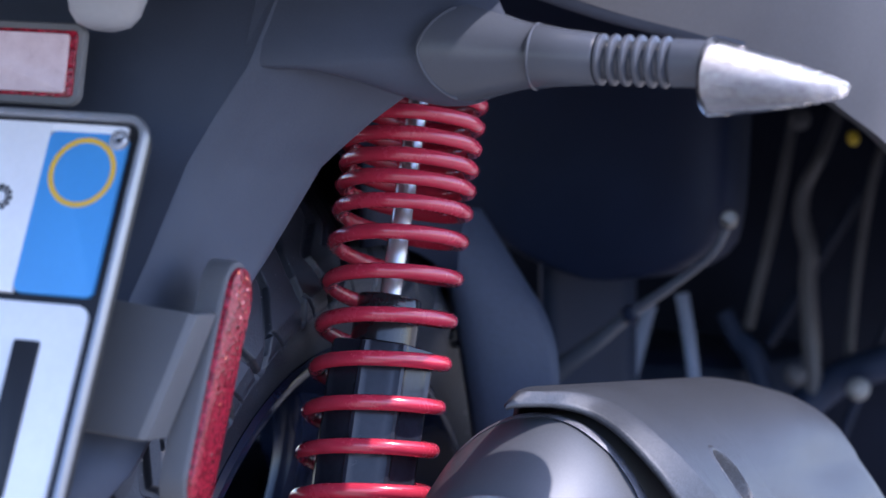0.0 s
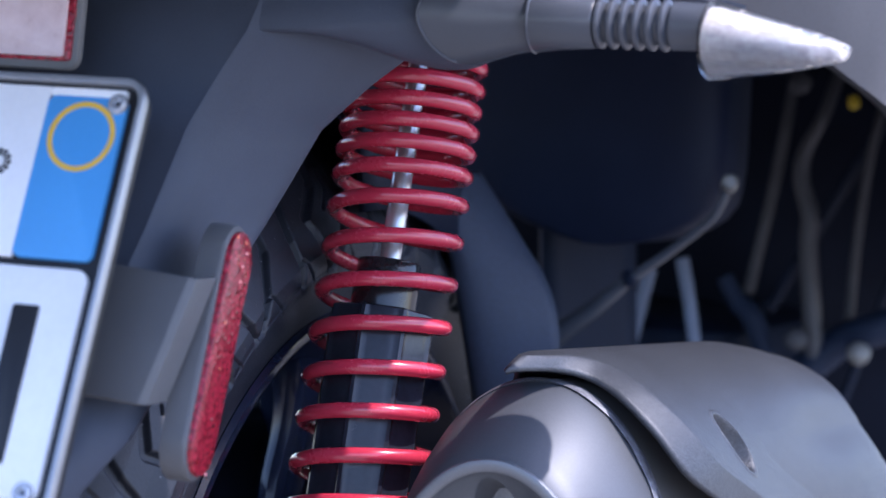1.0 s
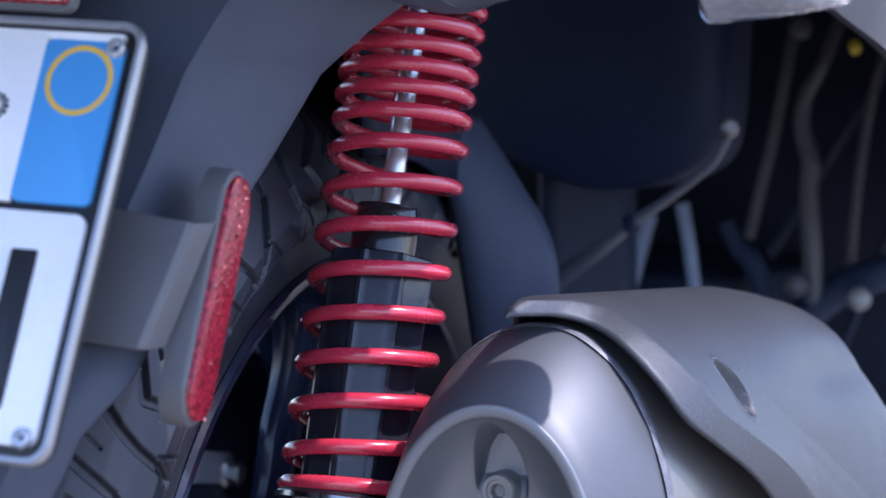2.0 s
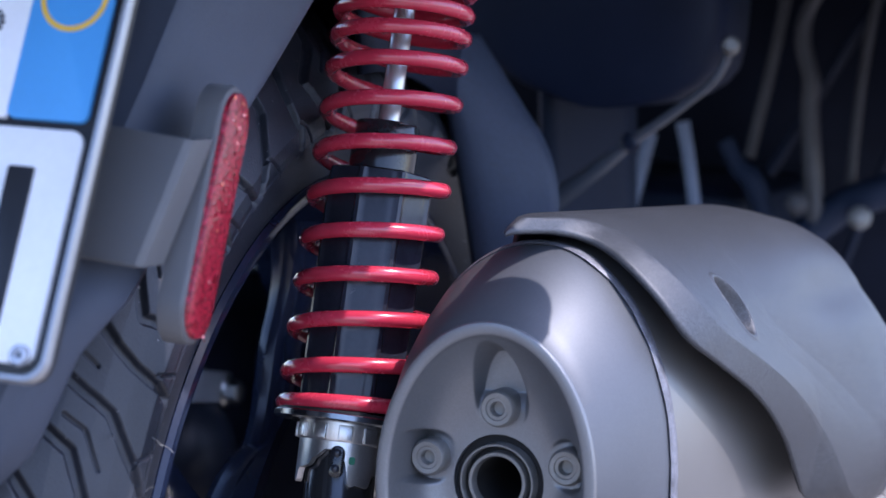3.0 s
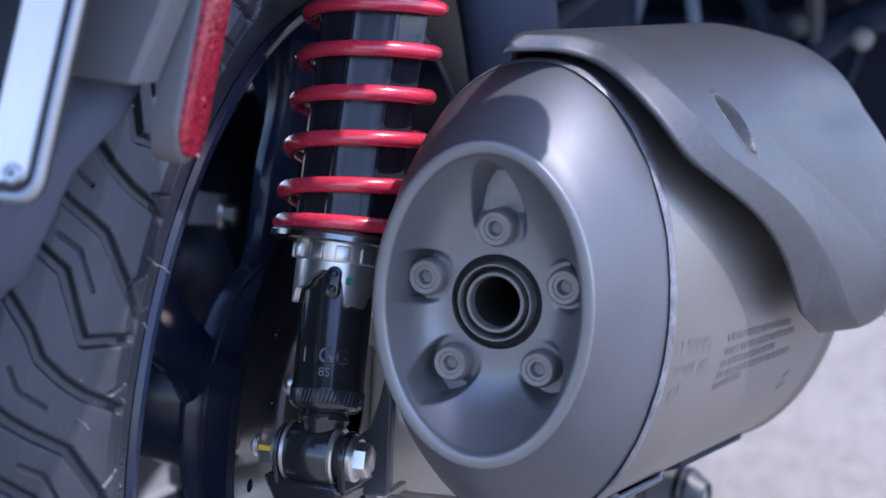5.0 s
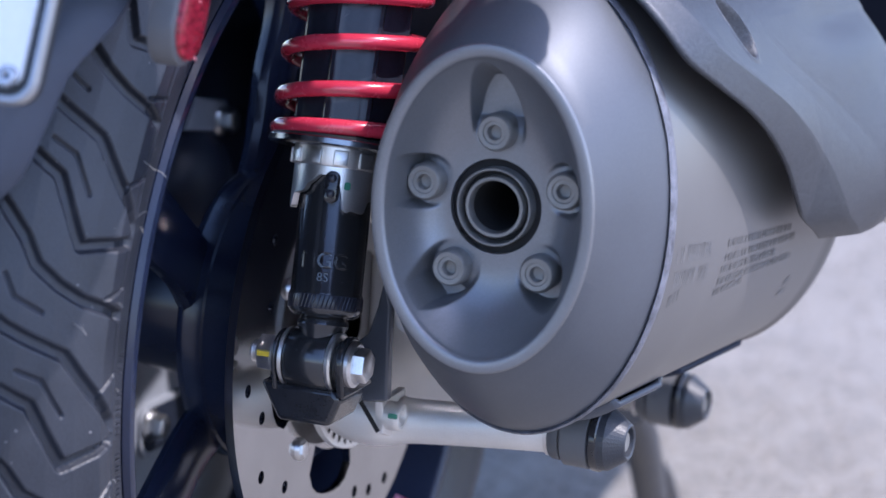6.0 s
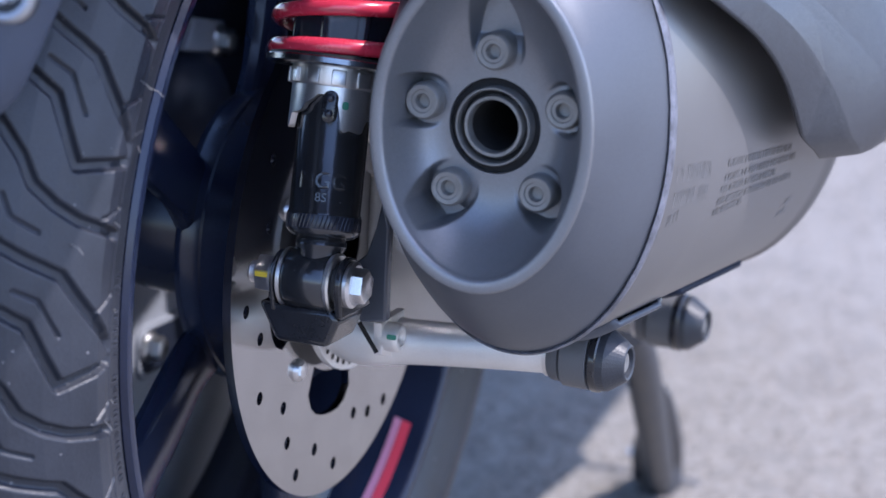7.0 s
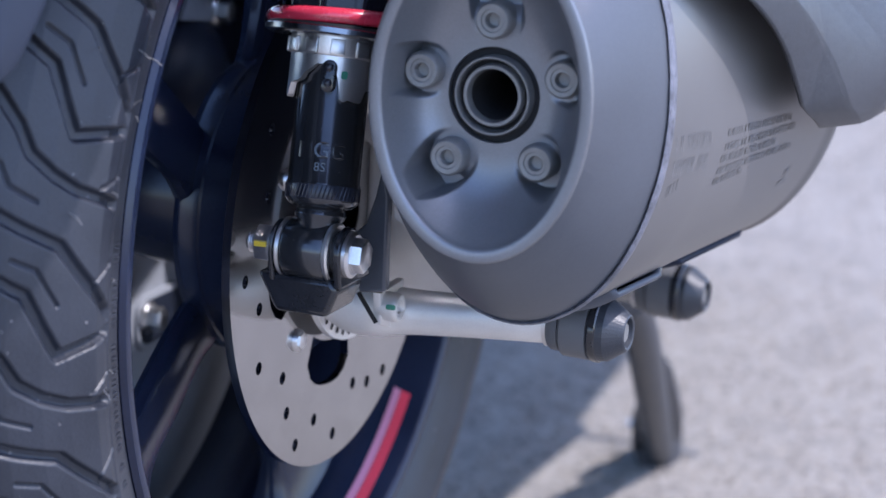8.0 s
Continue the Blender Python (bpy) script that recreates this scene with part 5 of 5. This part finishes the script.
prism(bm, m_t, rounded(-0.0422, -0.0134, 0.0422, 0.0134, 0.0022), -0.001, 0.0010, 0.0004)
part("red_border", bm, red_reflector, tail, "deep red border")
bm = bmesh.new()
prism(bm, m_t, rounded(-0.0391, -0.0119, 0.0391, 0.0119, 0.0014), 0.0, 0.0022, 0.0008)
part("pale_lens", bm, pink_reflector, tail, "pale pink reflecting lens")
bm = bmesh.new()
lathe(bm, frame_along((0.0715, -0.236, 0.667), (0, -0.15, -1), X), [(-0.03, 0.016), (0.0, 0.0190), (0.018, 0.0180), (0.030, 0.0150), (0.0345, 0.0115), (0.0365, 0.0060), (0.037, 0.0)], 40, oval=0.75, cap=False)
part("plate_lamp", bm, lamp_grey, scooter, "pale grey plate lamp housing")

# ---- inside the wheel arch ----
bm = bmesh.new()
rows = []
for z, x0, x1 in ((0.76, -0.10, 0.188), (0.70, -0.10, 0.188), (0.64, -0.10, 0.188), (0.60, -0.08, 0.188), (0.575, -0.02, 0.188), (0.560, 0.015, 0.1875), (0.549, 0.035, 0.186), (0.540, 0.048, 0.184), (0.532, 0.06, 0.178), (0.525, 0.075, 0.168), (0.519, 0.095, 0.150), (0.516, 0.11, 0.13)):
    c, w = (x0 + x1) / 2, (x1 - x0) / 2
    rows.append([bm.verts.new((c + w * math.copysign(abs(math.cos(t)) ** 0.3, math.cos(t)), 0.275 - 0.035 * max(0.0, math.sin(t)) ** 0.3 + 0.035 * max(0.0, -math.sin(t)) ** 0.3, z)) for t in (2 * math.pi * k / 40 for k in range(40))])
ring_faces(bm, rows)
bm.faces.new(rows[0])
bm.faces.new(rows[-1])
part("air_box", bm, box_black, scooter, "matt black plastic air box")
bm = bmesh.new()
left = glide([(0.0700, 0.556), (0.0776, 0.5394), (0.0849, 0.5199), (0.0913, 0.4976), (0.0966, 0.4752), (0.1035, 0.4444), (0.1065, 0.430)], 5)
right = glide([(0.0930, 0.556), (0.1060, 0.5387), (0.1200, 0.5199), (0.1310, 0.5050), (0.1390, 0.4850), (0.1420, 0.4560), (0.1430, 0.430)], 5)
sheet(bm, [[(p[0] + (q[0] - p[0]) * u, 0.10 + 0.030 * u ** 1.6 + 0.006 * (1 - u) ** 6, p[1] + (q[1] - p[1]) * u) for u in np.linspace(0, 1, 12)] for p, q in zip(left, right)])
solid(part("inner_guard", bm, guard_blue, scooter, "blue-grey plastic inner mudguard"), 0.004)
bm = bmesh.new()
sheet(bm, [[(0.0640 + 0.004 * v + 0.040 * u, 0.30 + 0.05 * u + 0.02 * v, 0.545 - 0.16 * v) for u in np.linspace(0, 1, 6)] for v in np.linspace(0, 1, 8)])
solid(part("inner_guard", bm, inner_grey, scooter, "dark inner guard panel"), 0.004)
# assumed black liner, added to keep skylight off the top of the wheel
bm = bmesh.new()
sheet(bm, [[(AXLE.x + x, AXLE.y - r * math.cos(radians(th)), AXLE.z + r * math.sin(radians(th))) for x, r in ((-0.070, 0.250), (-0.066, 0.288), (-0.05, 0.298), (0.05, 0.298), (0.064, 0.290), (0.068, 0.250))] for th in range(86, 150, 4)])
solid(part("wheel_liner", bm, black_plastic, scooter, "assumed black liner that shades the top of the rear wheel"), 0.003)
# hose with a clip
bm = bmesh.new()
sweep(bm, glide([(0.0787, 0.228, 0.4373, 0.0062), (0.1041, 0.228, 0.4644, 0.0058), (0.1252, 0.228, 0.4816, 0.0048), (0.1454, 0.228, 0.4995, 0.0034), (0.1679, 0.228, 0.5170, 0.0027), (0.1889, 0.228, 0.5355, 0.0024), (0.1973, 0.228, 0.5515, 0.0022)], 8), 16)
hose = part("hose", bm, stalk_plastic, scooter, "black breather hose")
bm = bmesh.new()
lathe(bm, frame_along((0.1985, 0.224, 0.5545), (0.3, -0.9, 0.2)), [(-0.006, 0.003), (-0.004, 0.0048), (0.004, 0.0048), (0.006, 0.003)], 24)
part("clip", bm, dull_steel, hose, "pale metal hose clip")
bm = bmesh.new()
lathe(bm, frame_along((0.1454, 0.228, 0.4995), (0.023, 0, 0.02)), [(-0.003, 0.0048), (-0.002, 0.0056), (0.002, 0.0056), (0.003, 0.0048)], 24)
part("collar", bm, black_plastic, hose, "")
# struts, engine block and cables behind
# black sheet in place of the shade deep behind the bay
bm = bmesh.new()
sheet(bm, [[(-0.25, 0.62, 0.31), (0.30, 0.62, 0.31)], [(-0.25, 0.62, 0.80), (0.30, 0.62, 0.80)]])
solid(part("bay_depth_sheet", bm, void_black, scooter, "black sheet standing for the unlit depth of the engine bay"), 0.01)
bm = bmesh.new()
rows = []
for y, w, h in ((0.26, 0.045, 0.05), (0.27, 0.065, 0.07), (0.36, 0.075, 0.085), (0.50, 0.08, 0.09), (0.60, 0.07, 0.08)):
    rows.append([bm.verts.new((0.03 + w * math.copysign(abs(math.cos(t)) ** 0.6, math.cos(t)), y, 0.34 + h * math.copysign(abs(math.sin(t)) ** 0.6, math.sin(t)))) for t in (2 * math.pi * k / 32 for k in range(32))])
ring_faces(bm, rows)
bm.faces.new(rows[0])
bm.faces.new(rows[-1])
part("engine_block", bm, black_plastic, scooter, "dark engine block")
# the crankcase's right side is set by the shadow edge on the asphalt
bm = bmesh.new()
prism(bm, frame_along((0, 0, 0), Z, X), rounded(-0.10, 0.17, 0.142, 0.43, 0.03), 0.20, 0.31, 0.01)
part("crankcase", bm, black_plastic, scooter, "dark crankcase beside the muffler")
bm = bmesh.new()
prism(bm, frame_along((0, 0, 0), Z, X), rounded(-0.10, 0.19, 0.185, 0.42, 0.03), 0.315, 0.40, 0.02)
part("cylinder_head", bm, black_plastic, scooter, "dark cylinder head in front of the muffler")
# block added under the body; its width places the ground shadow's edge
bm = bmesh.new()
prism(bm, frame_along((0, 0, 0), Z, X), rounded(-0.16, 0.43, 0.156, 0.66, 0.03), 0.22, 0.46, 0.02)
part("under_body_caster", bm, black_plastic, scooter, "matt black block under the body, sized to cast the ground shadow")
# unseen block further forward that carries the same shadow on
bm = bmesh.new()
prism(bm, frame_along((0, 0, 0), Z, X), rounded(-0.20, 0.67, 0.080, 1.15, 0.05), 0.24, 0.34, 0.01)
part("front_caster", bm, black_plastic, scooter, "unseen dark block, sized to cast the ground shadow")
for pts, mat, label in (
        ([(0.0736, 0.42, 0.530, 0.0042), (0.0736, 0.42, 0.509, 0.0042), (0.0748, 0.42, 0.450, 0.0042)], inner_grey, "dull metal strut"),
        ([(0.0960, 0.42, 0.492, 0.0042), (0.0936, 0.42, 0.4815, 0.0042), (0.0838, 0.42, 0.435, 0.0042)], inner_blue, "pale grey strut"),
        ([(0.1155, 0.42, 0.500, 0.0042), (0.1215, 0.42, 0.475, 0.0040), (0.1280, 0.42, 0.440, 0.0038)], inner_blue, "pale grey strut"),
        ([(0.1400, 0.43, 0.490, 0.005), (0.1490, 0.43, 0.475, 0.006), (0.1590, 0.43, 0.466, 0.007), (0.1710, 0.43, 0.436, 0.007)], inner_grey, "bent blue-grey strut"),
        ([(0.205, 0.45, 0.640, 0.004), (0.1959, 0.43, 0.5934, 0.004), (0.1853, 0.43, 0.5691, 0.0045), (0.1840, 0.43, 0.5514, 0.005), (0.1905, 0.43, 0.530, 0.0055), (0.1905, 0.43, 0.513, 0.0055), (0.1961, 0.43, 0.4618, 0.006), (0.198, 0.43, 0.44, 0.006)], cable_grey, "grey bent cable"),
        ([(0.172, 0.46, 0.640, 0.0035), (0.168, 0.45, 0.590, 0.0035), (0.161, 0.45, 0.540, 0.0035), (0.150, 0.45, 0.480, 0.0035)], cable_grey, "thin grey cable"),
        ([(0.235, 0.47, 0.630, 0.003), (0.222, 0.46, 0.590, 0.003), (0.214, 0.46, 0.530, 0.003), (0.210, 0.46, 0.450, 0.003)], cable_grey, "thin grey cable"),
        ([(0.26, 0.5, 0.66, 0.004), (0.215, 0.47, 0.575, 0.004), (0.16, 0.46, 0.47, 0.004)], black_plastic, "black cable"),
        ([(0.275, 0.46, 0.482, 0.0105), (0.2345, 0.44, 0.4659, 0.0105), (0.2113, 0.44, 0.4556, 0.0105), (0.190, 0.43, 0.435, 0.0105)], inner_grey, "dark blue-grey tube"),
        ([(0.24, 0.5, 0.60, 0.003), (0.235, 0.49, 0.52, 0.003), (0.20, 0.48, 0.40, 0.003)], black_plastic, "dark cable")):
    bm = bmesh.new()
    sweep(bm, glide(pts, 8), 12)
    part("strut" if "strut" in label else "cable", bm, mat, scooter, label)
bm = bmesh.new()
lathe(bm, frame_along((0.2176, 0.41, 0.5996), (0.2, -1, 0.3)), [(-0.004, 0.002), (-0.003, 0.0036), (0.003, 0.0036), (0.004, 0.002)], 16)
part("yellow_cap", bm, yellow_paint, scooter, "small yellow connector cap")
for p in ((0.2273, 0.42, 0.4516), (0.1888, 0.42, 0.4568), (0.182, 0.42, 0.6094)):
    flange_bolt("engine_bolt", frame_along(p, (0.3, -0.9, 0.2)), 0.010, scooter, dull_steel if p[0] > 0.2 else cable_grey, "bolt in the engine bay", 0.006, flange=0.007)

# unseen block added so that the brake disc mirrors black here
bm = bmesh.new()
prism(bm, frame_along((0.100, 0, 0), X, Y), rounded(0.0415, 0.236, 0.150, 0.420, 0.02), 0.008, 0.066, 0.004)
dark_block = part("reflection_block", bm, black_plastic, scooter, "unseen black block mirrored dark in the brake disc")
bm = bmesh.new()
prism(bm, frame_along((0.100, 0, 0), X, Y), rounded(0.046, 0.258, 0.140, 0.312, 0.006), 0.064, 0.086, 0.003)
part("reflection_block_foot", bm, black_plastic, dark_block, "unseen black foot that widens the dark reflection")

# transmission case on the far side of the wheel
bm = bmesh.new()
m = frame_along((-0.075, 0, 0), X, Y)
prism(bm, m, [(-0.115, 0.330), (-0.112, 0.235), (-0.095, 0.140), (-0.03, 0.095), (0.12, 0.090), (0.35, 0.16), (0.35, 0.40), (0.15, 0.42), (-0.02, 0.420), (-0.09, 0.395)], -0.05, 0.022, 0.008)
case = bevel(part("transmission_case", bm, case_dark, scooter, "dark cast transmission case with grey covers"), 0.004)
bm = bmesh.new()
prism(bm, m, [(-0.108, 0.245), (-0.090, 0.145), (-0.028, 0.100), (0.12, 0.094), (0.30, 0.16), (0.30, 0.215), (0.104, 0.2350), (0.0717, 0.2416), (0.0, 0.256)], 0.020, 0.026, 0.002)
part("lower_cover", bm, case_grey, case, "blue-grey cast lower cover")
bm = bmesh.new()
prism(bm, frame_along((-0.0490, 0.0, 0.0), X, Y), rounded(0.060, 0.186, 0.122, 0.216, 0.010), -0.002, 0.0030, 0.0015)
part("pocket_rim", bm, case_grey, case, "raised rim of a bolt pocket")
# dark pad on top of the block paints the shade of a pocket
bm = bmesh.new()
prism(bm, frame_along((-0.0458, 0.0, 0.0), X, Y), rounded(0.062, 0.190, 0.114, 0.213, 0.008), -0.001, 0.0004)
part("pocket_shade_pad", bm, case_dark, case, "dark raised pad in place of a shaded bolt pocket")
bm = bmesh.new()
lathe(bm, frame_along((-0.056, 0.114, 0.3200), X, Y), [(0.0, 0.038), (0.006, 0.037), (0.014, 0.032), (0.020, 0.024), (0.024, 0.013), (0.025, 0.0)], 48, cap=False)
part("round_cover", bm, case_dark, case, "dark domed clutch cover")
bm = bmesh.new()
prism(bm, frame_along((-0.052, 0.0, 0.0), X, Y), [(0.094, 0.356), (0.136, 0.350), (0.141, 0.366), (0.104, 0.3725)], 0.0, 0.010, 0.002)
bevel(part("bolt_boss", bm, case_grey, case, "pale square bolt boss"), 0.0015)
for x, y, z in ((-0.0455, 0.0690, 0.2045), (-0.0430, 0.1345, 0.3565), (-0.0525, 0.0745, 0.2743)):
    flange_bolt("case_bolt", frame_along((x, y, z), X), 0.0115, case, zinc, "zinc case bolt", 0.008, flange=0.0085)

# ---- body panel above ----
# the edge's unseen forward end is raised to place its shadow on the asphalt
EDGE3 = glide([(0.150, 0.02, 0.668), (0.185, 0.06, 0.656), (0.222, 0.09, 0.647), (0.255, 0.105, 0.636), (0.284, 0.12, 0.615), (0.306, 0.14, 0.596), (0.325, 0.20, 0.560), (0.335, 0.32, 0.510), (0.335, 0.50, 0.490), (0.300, 0.85, 0.495)], 6)
bm = bmesh.new()
rows = []
for q in EDGE3:
    x, y, z = q
    row = [(x - 0.012, y + 0.010, z + 0.002), (x - 0.002, y + 0.001, z)]
    for u in np.linspace(0.05, 1, 9):
        row.append((x + 0.03 * math.sin(math.pi * u) * (1 - u) - (x - 0.02) * u ** 3, y - 0.06 * u * min(1.0, max(0, 1 - y / 0.3)), z + 0.004 + (0.86 - z) * math.sin(u * math.pi / 2)))
    rows.append(row)
sheet(bm, rows)
body = solid(part("side_panel", bm, body_paint, scooter, "silver grey painted body side panel"), 0.003)
bm = bmesh.new()
sheet(bm, [[(2 * 0.02 - p[0], p[1], p[2]) for p in row] for row in rows])
solid(part("side_panel", bm, body_paint, scooter, "silver grey painted body side panel"), 0.003)
bm = bmesh.new()
sweep(bm, [(*(Vector(q) + Vector((-0.010, 0.004, 0.003))), 0.007) for q in EDGE3[:17]], 12)
part("panel_lining", bm, fender_plastic, body, "dark blue-grey lining under the panel edge")

# unseen tail body; its widths are set to shade mudguard, tyre and coil
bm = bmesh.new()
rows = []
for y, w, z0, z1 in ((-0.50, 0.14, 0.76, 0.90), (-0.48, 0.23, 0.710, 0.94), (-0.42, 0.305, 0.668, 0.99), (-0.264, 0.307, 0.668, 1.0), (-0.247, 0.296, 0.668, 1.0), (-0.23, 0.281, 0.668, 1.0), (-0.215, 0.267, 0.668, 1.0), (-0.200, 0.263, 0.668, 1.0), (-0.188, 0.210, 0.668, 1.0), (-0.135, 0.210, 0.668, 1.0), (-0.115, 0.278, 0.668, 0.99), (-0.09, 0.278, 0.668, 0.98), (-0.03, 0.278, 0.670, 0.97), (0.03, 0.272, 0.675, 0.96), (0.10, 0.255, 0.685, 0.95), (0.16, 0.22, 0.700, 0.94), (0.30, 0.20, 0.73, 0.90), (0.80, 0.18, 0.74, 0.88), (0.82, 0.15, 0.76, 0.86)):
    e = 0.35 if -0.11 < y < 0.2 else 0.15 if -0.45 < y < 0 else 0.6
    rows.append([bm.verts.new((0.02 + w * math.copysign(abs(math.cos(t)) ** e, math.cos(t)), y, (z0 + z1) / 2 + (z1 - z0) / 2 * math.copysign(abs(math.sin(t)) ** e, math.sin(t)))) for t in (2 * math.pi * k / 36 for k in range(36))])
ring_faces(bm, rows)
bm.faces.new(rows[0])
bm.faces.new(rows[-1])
part("tail_shade_body", bm, fender_plastic, scooter, "unseen dark tail body, widened to shade the mudguard and tyre")
